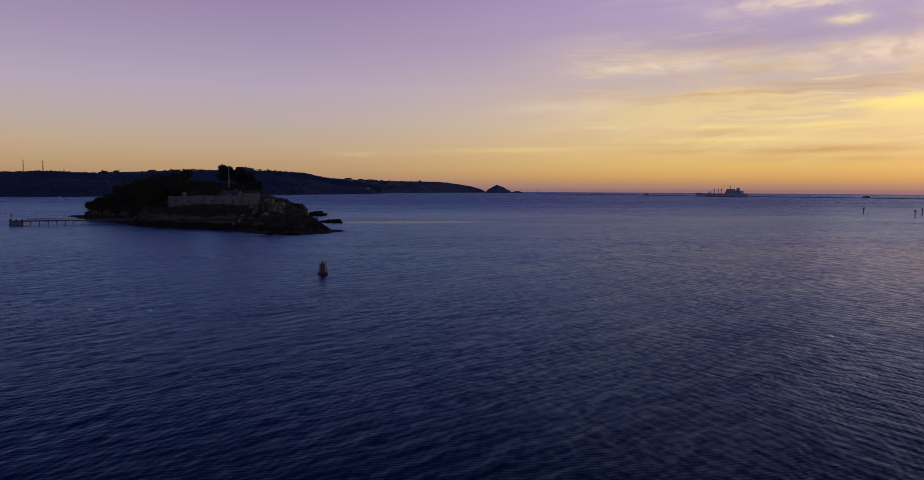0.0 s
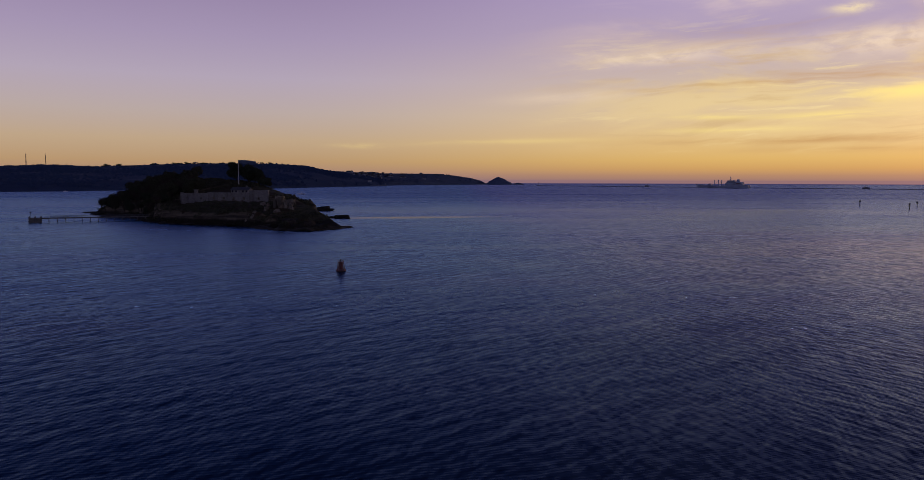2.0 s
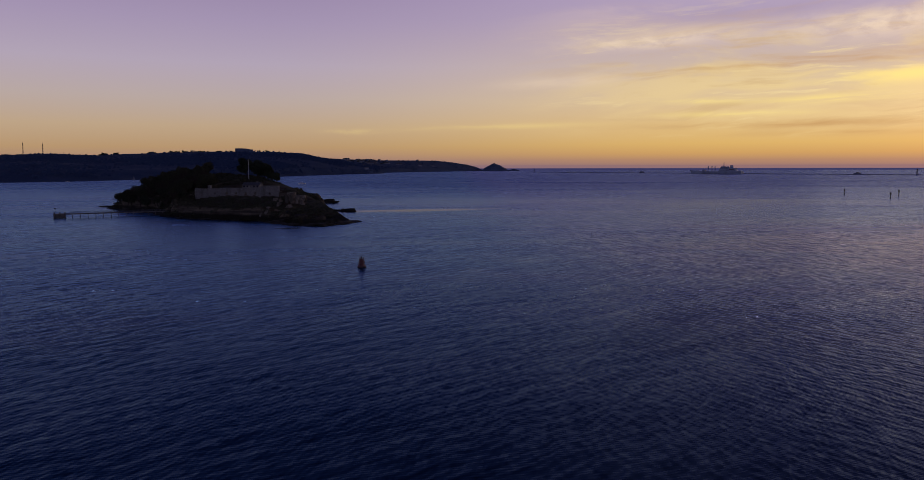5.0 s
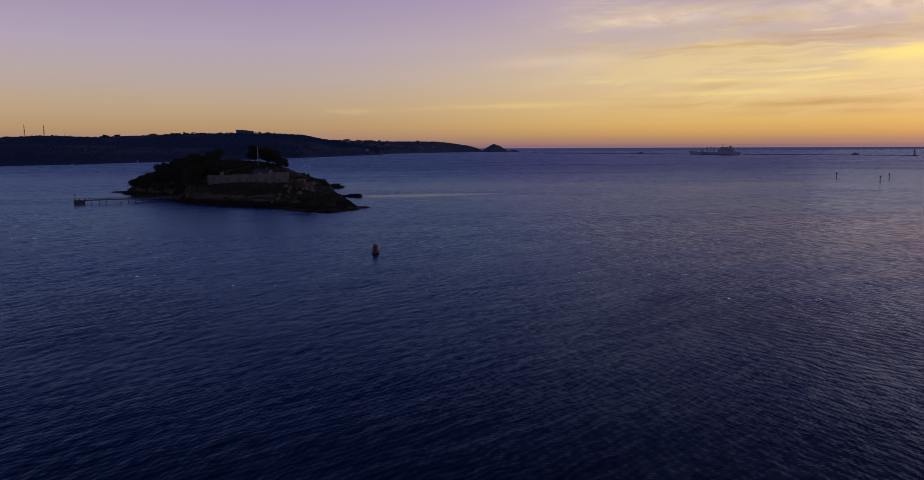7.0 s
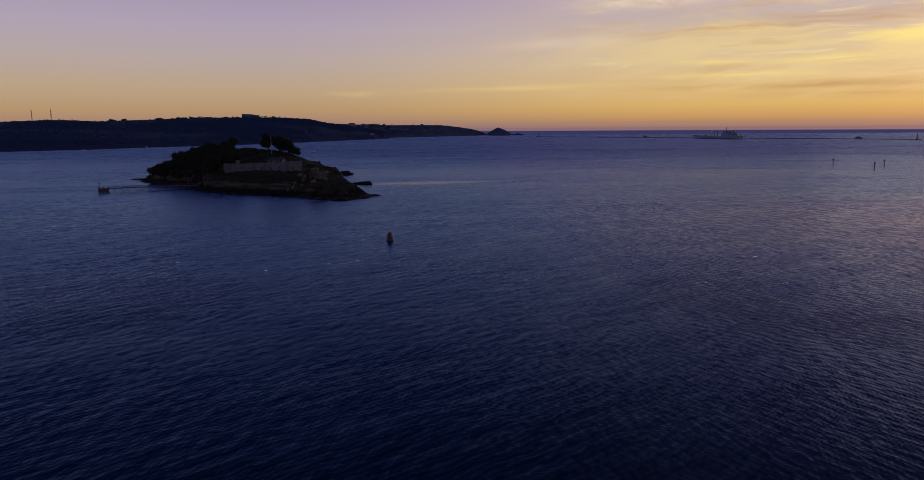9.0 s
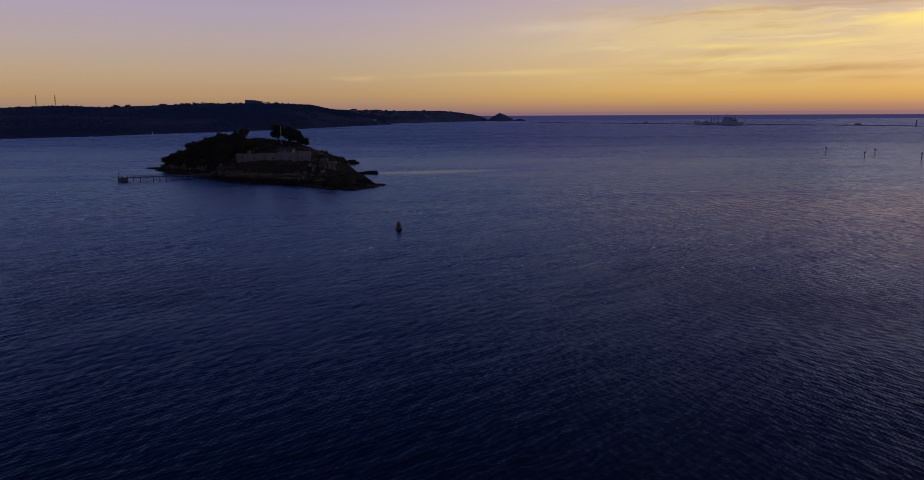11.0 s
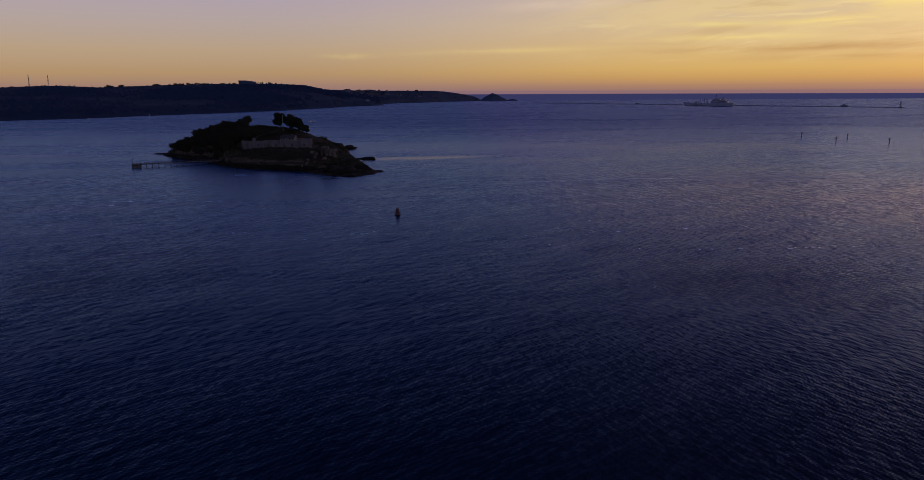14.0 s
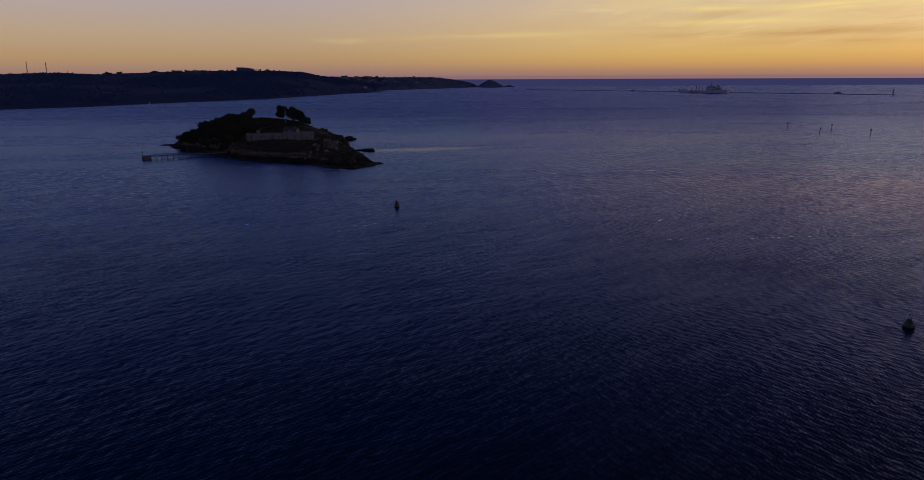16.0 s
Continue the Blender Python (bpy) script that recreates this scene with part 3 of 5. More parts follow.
# ---------------------------------------------------------------- the headland across the sound
LAND = np.array([  # coast x, y, ridge x, y, z
    (-1700, 700, -2900, 2500, 76), (-1250, 1150, -2560, 3050, 82), (-1000, 1480, -2190, 3480, 89), (-885, 1640, -1912, 3480, 95),
    (-835, 1780, -1640, 3330, 85), (-760, 1940, -1380, 3270, 94), (-675, 2110, -1160, 3200, 98), (-605, 2300, -979, 3200, 97),
    (-560, 2500, -822, 3300, 98), (-510, 2720, -735, 3430, 96), (-440, 3000, -660, 3560, 72), (-365, 3215, -545, 3950, 68),
    (-385, 3600, -470, 4250, 66), (-260, 3960, -132, 4450, 66), (-95, 4250, 52, 4620, 42), (85, 4540, 118, 4730, 26), (158, 4690, 168, 4730, 2)], float)


def headland_point(u, v):
    """A place on the headland: u along it (0 to 1), v from the shore (0) to the ridge (1) and down behind (to 1.5)."""
    u, v = np.asarray(u, float), np.asarray(v, float)
    k = u * (len(LAND) - 1)
    cx, cy, rx, ry, rz = (np.interp(k, np.arange(len(LAND)), LAND[:, j]) for j in range(5))
    x, y = cx + (rx - cx) * v, cy + (ry - cy) * v
    n = ripple_noise(x, y, 0.012, 21, 4)
    up = 0.24 * smooth(v, 0.0, 0.10) + 0.76 * np.where(v < 1, np.clip(v, 0, 1) ** 1.15, 1.0)
    z = rz * up * (1 - 0.55 * smooth(v, 1.0, 1.6)) + n * 3.5 * smooth(v, 0.0, 0.3) * np.clip(1.6 - v, 0.12, 1)
    return x, y, np.where(v <= 0, -3.0, z)


def build_headland():
    us = np.linspace(0, 1, 420)
    vs = np.concatenate([[-0.01, 0.0], np.linspace(0.01, 0.12, 9), np.linspace(0.15, 1.0, 46), np.linspace(1.05, 1.5, 8)])
    u, v = np.meshgrid(us, vs)
    x, y, z = headland_point(u, v)
    jag = ripple_noise(x, y, 0.02, 8, 4) * 14 * (1 - smooth(v, 0.0, 0.2))
    x = x + jag
    nv, nu = u.shape
    i = np.arange(nv * nu).reshape(nv, nu)
    faces = np.stack([i[:-1, :-1], i[:-1, 1:], i[1:, 1:], i[1:, :-1]], -1).reshape(-1, 4)
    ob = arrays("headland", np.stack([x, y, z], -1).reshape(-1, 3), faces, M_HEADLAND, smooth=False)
    tagged(ob, "long dark headland with woods and fields across the water", "headland", kind="structure")


build_headland()


def build_islet(name, x, y, half, height, lean, depth, seed, label):
    """A steep rocky islet: half its width, its peak's height, and where the peak sits (-1 to 1)."""
    a = np.linspace(-1, 1, 41)
    u, v = np.meshgrid(a, np.linspace(-1, 1, 25))
    rim = np.clip(1 - np.hypot(u, v), 0, None)
    peak = np.clip(1 - np.abs(u - lean) / np.where(u < lean, 1 + lean, 1 - lean), 0, 1) ** 0.9
    z = height * peak * smooth(rim, 0.0, 0.25) * (1 - 0.6 * v * v) + 0.06 * height * ripple_noise(u * 10, v * 10, 1.0, seed, 4) * smooth(rim, 0, 0.2)
    z = np.where(rim <= 0, -4.0, np.maximum(z, 0.02 * height))
    ny, nx = u.shape
    i = np.arange(ny * nx).reshape(ny, nx)
    faces = np.stack([i[:-1, :-1], i[:-1, 1:], i[1:, 1:], i[1:, :-1]], -1).reshape(-1, 4)
    ob = arrays(name, np.stack([x + u * half, y + v * depth, z], -1).reshape(-1, 3), faces, M_FAR_ROCK)
    tagged(ob, label, "islet", kind="structure")


build_islet("islet", 236, 4610, 95, 51, -0.06, 60, 4, "distant cone-shaped rocky islet off the headland")
build_islet("islet", 352, 4640, 48, 13, 0.2, 30, 9, "low distant reef beside the rocky islet")

# ---------------------------------------------------------------- trees
def leaf_cloud(name, blobs, count, leaf, mat, parent, seed, thin=1.0, shell=0.55):
    """A crown: many small tilted leaves round uneven lobes (centre and half sizes)."""
    r = np.random.RandomState(seed)
    blobs = np.array(blobs, float)
    weight = (blobs[:, 3] * blobs[:, 4] + blobs[:, 4] * blobs[:, 5]) ** 0.9
    pick = r.choice(len(blobs), count, p=weight / weight.sum())
    d = r.normal(size=(count, 3))
    d /= np.linalg.norm(d, axis=1)[:, None]
    reach = shell + (1.08 - shell) * r.uniform(size=(count, 1)) ** 0.6
    c = blobs[pick, :3] + d * reach * blobs[pick, 3:]
    a = r.normal(size=(count, 3)) + d * 0.2
    a /= np.linalg.norm(a, axis=1)[:, None]
    b = np.cross(a, r.normal(size=(count, 3)))
    b /= np.linalg.norm(b, axis=1)[:, None]
    s = leaf * r.uniform(0.6, 1.4, (count, 1))
    a, b = a * s, b * s * thin
    bend = np.cross(a, b) / leaf * 0.5
    v = np.stack([c - a, c - b + bend, c + a, c + b + bend], 1).reshape(-1, 3)
    f = np.arange(count * 4).reshape(-1, 4)
    return arrays(name, v, np.concatenate([f[:, [0, 1, 2]], f[:, [0, 2, 3]]]), mat, parent)


def limb(bm, start, way, length, radius, r, depth):
    """A bending, tapering limb with smaller ones along it."""
    p, d, steps = Vector(start), Vector(way).normalized(), 3
    for i in range(steps):
        d = (d + Vector((r.uniform(-0.25, 0.25), r.uniform(-0.25, 0.25), 0.12))).normalized()
        q = p + d * length / steps
        rod(bm, p, q, radius * (1 - i / steps * 0.6), radius * (1 - (i + 1) / steps * 0.6), 6)
        if depth:
            for _ in range(2):
                side = (d + Vector((r.uniform(-1, 1), r.uniform(-1, 1), r.uniform(-0.1, 0.6)))).normalized()
                limb(bm, q, side, length * 0.55, radius * 0.45, r, depth - 1)
        p = q


def broad_tree(m, height, spread, seed, label, mat, bare=False, group="island trees", low=0.42, leaves=900, leaf=0.42):
    tree = thing("tree", m, label, "tree", group)
    r = random.Random(seed)
    bm = bmesh.new()
    rod(bm, (0, 0, -1.5), (0.2, 0.1, height * 0.42), 0.38, 0.26, 8)
    for i in range(6 if bare else 4):
        a = i * 2.1 + r.uniform(-0.4, 0.4)
        limb(bm, (0.1, 0.05, height * r.uniform(0.22, 0.42)), (math.cos(a), math.sin(a), 0.9), height * 0.42, 0.17, r, 2 if bare else 1)
    part("trunk", bm, M_BARK, tree)
    blobs = [(0, 0, height * (low + 0.2), spread * 0.62, spread * 0.6, height * 0.3)]
    for i in range(7):
        a = i * 0.9 + r.uniform(-0.3, 0.3)
        k = spread * r.uniform(0.42, 0.62)
        blobs.append((math.cos(a) * k, math.sin(a) * k, height * r.uniform(low, 0.82), spread * r.uniform(0.3, 0.48), spread * r.uniform(0.3, 0.48), height * r.uniform(0.12, 0.22)))
    if bare:
        leaf_cloud("crown", blobs, 520, 0.6, mat, tree, seed, 0.12, 0.2)
    else:
        leaf_cloud("crown", blobs, leaves, leaf, mat, tree, seed, 0.7)
    return tree


def umbrella_pine(m, height, spread, lean, seed, label):
    tree = thing("pine_tree", m, label, "tree", "pines by the flagpole")
    r = random.Random(seed)
    bm = bmesh.new()
    top = Vector((lean, 0.3, height * 0.72))
    rod(bm, (0, 0, -1.5), top * 0.5 + Vector((0, 0, 0.4)), 0.42, 0.34, 8)
    rod(bm, top * 0.5 + Vector((0, 0, 0.4)), top, 0.34, 0.22, 8)
    for i in range(6):
        a = i * 1.05 + r.uniform(-0.3, 0.3)
        limb(bm, top * r.uniform(0.6, 0.95), (math.cos(a) + lean * 0.1, math.sin(a), 0.55), spread * 0.75, 0.15, r, 1)
    part("trunk", bm, M_BARK, tree)
    blobs = []
    for i in range(13):
        a = i * 0.7 + r.uniform(-0.3, 0.3)
        k = spread * (0.0 if i == 0 else r.uniform(0.3, 0.75))
        x = lean + math.cos(a) * k
        blobs.append((x, math.sin(a) * k, height * (r.uniform(0.30 if lean < 1.5 else 0.38, 0.84) - 0.018 * lean * max(0, x - lean)), spread * r.uniform(0.36, 0.52), spread * r.uniform(0.36, 0.52), height * r.uniform(0.14, 0.22)))
    leaf_cloud("crown", blobs, 7000, 0.5, M_PINE, tree, seed, 0.6, 0.4)
    return tree


for px, py, ht, sp, ln, sd, words in ((-178.5, 561, 16.2, 6.6, -0.4, 3, "dark umbrella pine with a flat crown beside the flagpole"),
                                      (-169, 560, 15.6, 7.4, 0.6, 5, "tall dark umbrella pine behind the flagpole"),
                                      (-163, 556, 12.8, 6.8, 1.6, 8, "wind-bent dark pine leaning down the slope"),
                                      (-157.5, 555, 8.8, 5.8, 2.2, 11, "low wind-bent dark pine at the end of the group")):
    umbrella_pine(pose(px, py, ground_z(px, py)), ht, sp, ln, sd, words)


def plant_wood():
    """The close wood over the island's low end, thinning out towards the fort."""
    r = random.Random(12)
    models, spots = [], []
    kinds = [(9.0, 4.2, 21, M_SCRUB, False, "dark evergreen oak in the island wood"), (10.5, 4.8, 22, M_SCRUB, False, "tall dark evergreen tree in the island wood"),
             (8.0, 3.8, 23, M_PINE, False, "dense dark holly tree in the island wood"), (10.0, 4.2, 24, M_TWIG, True, "bare winter tree in the island wood"),
             (8.5, 3.6, 25, M_TWIG, True, "small leafless tree at the wood's edge")]
    places = [(r.uniform(-290, -176), r.uniform(455, 605)) for _ in range(6000)]
    heights = island_height(np.array([a for a, _ in places]), np.array([b for _, b in places]))
    for (x, y), z in zip(places, heights):
        z = float(z)
        if z < 2.0 or x < -286 or len(spots) > 199 or any((x - a) ** 2 + (y - b) ** 2 < 22 for a, b in spots):
            continue
        if x > -206 and not (502 < y < 530 and x < -192):
            continue
        if x > -232 and y > 572 or (x > -212 and y > 545):
            continue
        spots.append((x, y))
        edge = z < 12 or x < -262
        k = r.choice((0, 2, 4)) if edge else r.choice((0, 1, 1, 2, 3))
        ht, sp, seed, mat, bare, words = kinds[k]
        size = r.uniform(0.75, 1.05) if edge else r.uniform(0.9, 1.2)
        m = pose(x, y, z, r.uniform(-4, 4), r.uniform(-4, 4), r.uniform(0, 360))
        done = next((t for i, t in models if i == k), None)
        if done is None:
            models.append((k, broad_tree(m, ht, sp, seed, words, mat, bare)))
        else:
            copy_thing(done, m @ Matrix.Scale(size, 4))


plant_wood()


def scatter_scrub():
    """Low gorse and bramble over the slopes: past counting, so one mesh."""
    r = np.random.RandomState(31)
    n = 12500
    x, y = r.uniform(-290, -75, n), r.uniform(385, 620, n)
    z = island_height(x, y)
    slope = np.hypot(island_height(x + 1, y) - z, island_height(x, y + 1) - z)
    patch = ripple_noise(x, y, 0.06, 17, 3)
    keep = (z > 3.2) & (slope < 1.1) & (patch + r.uniform(-0.35, 0.35, n) > -0.05) | (z > 0.7) & (x < -192 + r.uniform(-14, 14, n)) & (slope < 5)
    keep &= ~((x > -200) & (x < -132) & (y > 488) & (y < 530)) | (x > -200) & (x < -136) & (y > 462) & (y < 487) & (z > 3) & ~((x > -122) & (x < -96) & (y < 440))
    keep |= (x > -126) & (x < -82) & (y < 430) & (z > 2.2) & (r.uniform(size=n) < 0.8)
    x, y, z = x[keep], y[keep], z[keep]
    k = 9
    c = np.repeat(np.stack([x, y, z], 1), k, 0)
    big = np.repeat(r.uniform(0.5, 1.5, len(x)), k)[:, None]
    m = len(c)
    d = r.normal(size=(m, 3)) * (0.55, 0.55, 0.35)
    d[:, 2] = np.abs(d[:, 2])
    c = c + d * big
    a, b = r.normal(size=(m, 3)), r.normal(size=(m, 3))
    a /= np.linalg.norm(a, axis=1)[:, None] / (0.45 * big)
    b = np.cross(a, b)
    b /= np.linalg.norm(b, axis=1)[:, None] / (0.4 * big)
    ob = arrays("scrub", np.stack([c - a, c - b, c + a * 0.9, c + b], 1).reshape(-1, 3), np.arange(m * 4).reshape(-1, 4), M_SCRUB)
    tagged(ob, "low dark gorse and bramble over the island slopes", "scrub", kind="stuff")


scatter_scrub()


# ---------------------------------------------------------------- shore rocks
def rock_mesh(seed, flat):
    """A craggy boulder: a ball cut by a dozen and a half planes, then roughened."""
    r = random.Random(int(seed * 100))
    cuts = []
    for _ in range(18):
        n = Vector((r.gauss(0, 1), r.gauss(0, 1), r.gauss(0, 0.8))).normalized()
        cuts.append((n, r.uniform(0.55, 0.95)))
    bm = bmesh.new()
    bmesh.ops.create_icosphere(bm, subdivisions=3, radius=1.0)
    for v in bm.verts:
        d = v.co.normalized()
        k = min([1.15] + [reach / d.dot(n) for n, reach in cuts if d.dot(n) > 0.2])
        k += 0.10 * noise.noise(d * 2.6 + Vector((seed, 0, 0))) + 0.05 * noise.noise(d * 7.0 + Vector((0, seed, 0)))
        v.co = Vector((d.x * k, d.y * k, d.z * k * flat))
    return bm


def lay_rocks():
    r = random.Random(40)
    models = []
    for i, flat in enumerate((0.55, 0.7, 0.45, 0.8)):
        ob = part("rock", rock_mesh(i * 7.3 + 2, flat), M_ROCK)
        ob.location = (0, 0, 0)
        models.append(tagged(ob, "dark weedy boulder at the water's edge", "rock", "shore rocks"))
    used = set()
    ring = SHORE[:19]

    def lay(x, y, z, size, turn, stretch=(1, 1, 1), label=""):
        k = r.randrange(4)
        m = pose(x, y, z, r.uniform(-12, 12), r.uniform(-12, 12), turn) @ Matrix.Diagonal((size * stretch[0], size * stretch[1], size * stretch[2], 1))
        if k in used:
            ob = copy_thing(models[k], m)
        else:
            used.add(k)
            ob = models[k]
            ob.matrix_world = m
            return
        tagged(ob, label)

    for (ax, ay), (bx, by) in zip(ring, ring[1:]):
        count = max(3, int(math.hypot(bx - ax, by - ay) / 4.0))
        for i in range(count):
            t = (i + r.random()) / count
            lay(ax + (bx - ax) * t + r.uniform(-2, 2), ay + (by - ay) * t + r.uniform(-2.0, 1.5), r.uniform(-0.4, 0.3), r.uniform(0.6, 1.5) if -205 < ax < -126 else r.uniform(0.9, 2.2), r.uniform(0, 360), (1.5, 1.0, 0.8))
    big = "dark rock standing out of the sea off the island point"
    for x, y, s, st in ((-93.5, 511, 2.3, (0.9, 0.8, 1.0)), (-91, 510, 2.4, (0.8, 0.8, 2.2)), (-87.5, 509.5, 2.0, (1.0, 0.8, 1.3)), (-99, 514, 1.4, (1.4, 0.8, 0.6)),
                        (-125, 636, 2.4, (0.9, 0.8, 1.9)), (-120.5, 636, 2.0, (1.4, 0.8, 0.9)), (-129, 636, 1.8, (1.3, 0.8, 0.8)), (-70, 402, 3.2, (1.4, 1.0, 0.5)), (-71, 404, 2.0, (1.5, 0.8, 0.4)),
                        (-80, 398, 4.2, (1.4, 1.0, 1.2)), (-87, 446, 3.0, (1.2, 1.0, 0.5)), (-302, 580, 2.0, (1.8, 0.9, 0.5)), (-292, 570, 2.4, (1.4, 0.9, 1.0)),
                        (-97, 440, 3.0, (1.2, 1.0, 0.9)), (-66, 404, 1.3, (1.8, 0.8, 0.25))):
        lay(x, y, 0.2, s, r.uniform(-25, 25), st, big)
    flat = "low rock ledge awash in front of the island"
    for x, y, s in ((-101, 359, 1.5), (-97, 359, 1.2), (-105, 358, 1.1)):
        lay(x, y, -0.15, s, r.uniform(-10, 10), (2.0, 0.6, 0.16), flat)


lay_rocks()


# ---------------------------------------------------------------- the fort and what stands by it
def build_fort():
    turn = math.degrees(math.atan2(FORT_B[1] - FORT_A[1], FORT_B[0] - FORT_A[0]))
    fort = thing("fort_wall", pose(FORT_A[0], FORT_A[1], 12.0, 0, 0, turn), "long grey limestone casemate wall with gun ports", "fort")
    for x0, x1, top, set_back in ((0.0, 19.6, 5.4, 0.0), (20.0, 49.6, 5.9, 0.5), (50.0, 64.0, 7.6, 0.2)):
        bm = bmesh.new()
        ports = int((x1 - x0) / 7.2)
        pitch = (x1 - x0) / ports
        block(bm, x0, set_back, -4, x1, set_back + 2.2, 1.5)
        block(bm, x0, set_back, 3.1, x1, set_back + 2.2, top)
        edge = x0
        for i in range(ports):
            mid = x0 + pitch * (i + 0.5)
            block(bm, edge, set_back, 1.5, mid - 0.9, set_back + 2.2, 3.1)
            edge = mid + 0.9
        block(bm, edge, set_back, 1.5, x1, set_back + 2.2, 3.1)
        section = part("wall_section", bm, M_STONE, fort)
        for i in range(ports):
            mid = x0 + pitch * (i + 0.5)
            bm = bmesh.new()
            block(bm, mid - 0.88, set_back + 1.4, 1.5, mid + 0.88, set_back + 1.6, 3.1)
            part("shutter", bm, M_TIMBER, section, "dark timber gun port shutter")
            bm = bmesh.new()
            block(bm, mid - 1.15, set_back - 0.12, 3.1, mid + 1.15, set_back + 0.25, 3.55, 0.03)
            part("lintel", bm, M_STONE, section)
        bm = bmesh.new()
        block(bm, x0, set_back - 0.25, top, x1, set_back + 2.4, top + 0.4, 0.05)
        part("coping", bm, M_STONE, fort)
    for x in (-0.6, 19.2, 49.4):
        bm = bmesh.new()
        block(bm, x, -0.5, -4, x + 1.1, 2.6, 6.2, 0.06)
        part("pilaster", bm, M_STONE, fort)
    bm = bmesh.new()
    block(bm, 9.0, 0.6, 5.8, 11.2, 2.8, 8.0, 0.08)
    block(bm, 8.8, 0.4, 8.0, 11.4, 3.0, 8.3, 0.05)
    part("turret", bm, M_STONE, fort, "small square stone turret on the wall")


build_fort()


def build_battery():
    wall = thing("retaining_wall", pose(-117, 433, 7.2, 0, 0, -6), "pale buttressed stone retaining wall on the cliff", "wall")
    bm = bmesh.new()
    block(bm, 0, 1, -3, 6.0, 5.5, 10.2, 0.15, 0.85)
    block(bm, 5.6, 1.5, -3, 12.5, 5.6, 8.0, 0.15, 0.85)
    part("wall_face", bm, M_WORN_STONE, wall)
    for x, top in ((0.1, 8.2), (3.4, 9.6), (6.9, 6.6), (10.4, 5.2)):
        bm = bmesh.new()
        block(bm, x, -1.6, -3, x + 1.9, 0.2, top, 0.06, 0.86)
        part("buttress", bm, M_WORN_STONE, wall)
    for x, y, h in ((5.6, -0.4, 6.2), (9.2, -0.6, 4.6), (12.0, 2.6, 7.0), (-3.2, 2.0, 7.0), (-2.5, 0.6, 3.2), (13.2, 1.2, 3.6), (6.5, -2.4, 1.4)):
        bm = rock_mesh(x + 4, 0.9)
        bmesh.ops.scale(bm, vec=(2.2, 1.6, h), verts=bm.verts)
        bmesh.ops.translate(bm, vec=(x, y, 0), verts=bm.verts)
        part("outcrop", bm, M_CLIFF, wall, "brown rock outcrop built into the wall")


build_battery()


def cliff_outcrops():
    for i, (x, y, z, size) in enumerate(((-123.5, 415, 5.4, (2.8, 2.0, 2.6)), (-128.5, 417.5, 3.4, (2.4, 1.6, 1.6)), (-121, 430, 8.8, (2.2, 1.8, 3.8)), (-125.5, 423, 7.0, (1.8, 1.5, 1.8)),
                                         (-113, 424, 7.8, (3.0, 2.0, 2.8)), (-126, 416, 2.2, (2.6, 1.6, 1.4)), (-125, 441, 11.5, (2.6, 2.0, 2.8)), (-106, 431, 8.6, (2.8, 2.0, 3.6)))):
        bm = rock_mesh(i * 3.1 + 5, 0.9)
        bmesh.ops.scale(bm, vec=size, verts=bm.verts)
        ob = part("cliff_outcrop", bm, M_WORN_STONE)
        ob.matrix_world = pose(x, y, z, 8 * math.sin(i * 2.0), 6 * math.cos(i * 3.0), i * 47)
        tagged(ob, "pale weathered limestone outcrop on the island cliff", "rock", "cliff outcrops")
    for i, (x, y, z, size) in enumerate(((-110, 408, 2.6, (6.5, 4.0, 4.6)), (-99, 402, 2.0, (6.0, 4.0, 4.6)), (-88, 400, 1.6, (5.5, 3.5, 3.8)))):
        bm = rock_mesh(i * 4.7 + 9, 0.8)
        bmesh.ops.scale(bm, vec=size, verts=bm.verts)
        ob = part("cliff_outcrop", bm, M_ROCK)
        ob.matrix_world = pose(x, y, z, 0, 0, i * 31)
        tagged(ob, "dark weed-covered rock buttress at the island point", "rock", "cliff outcrops")


cliff_outcrops()


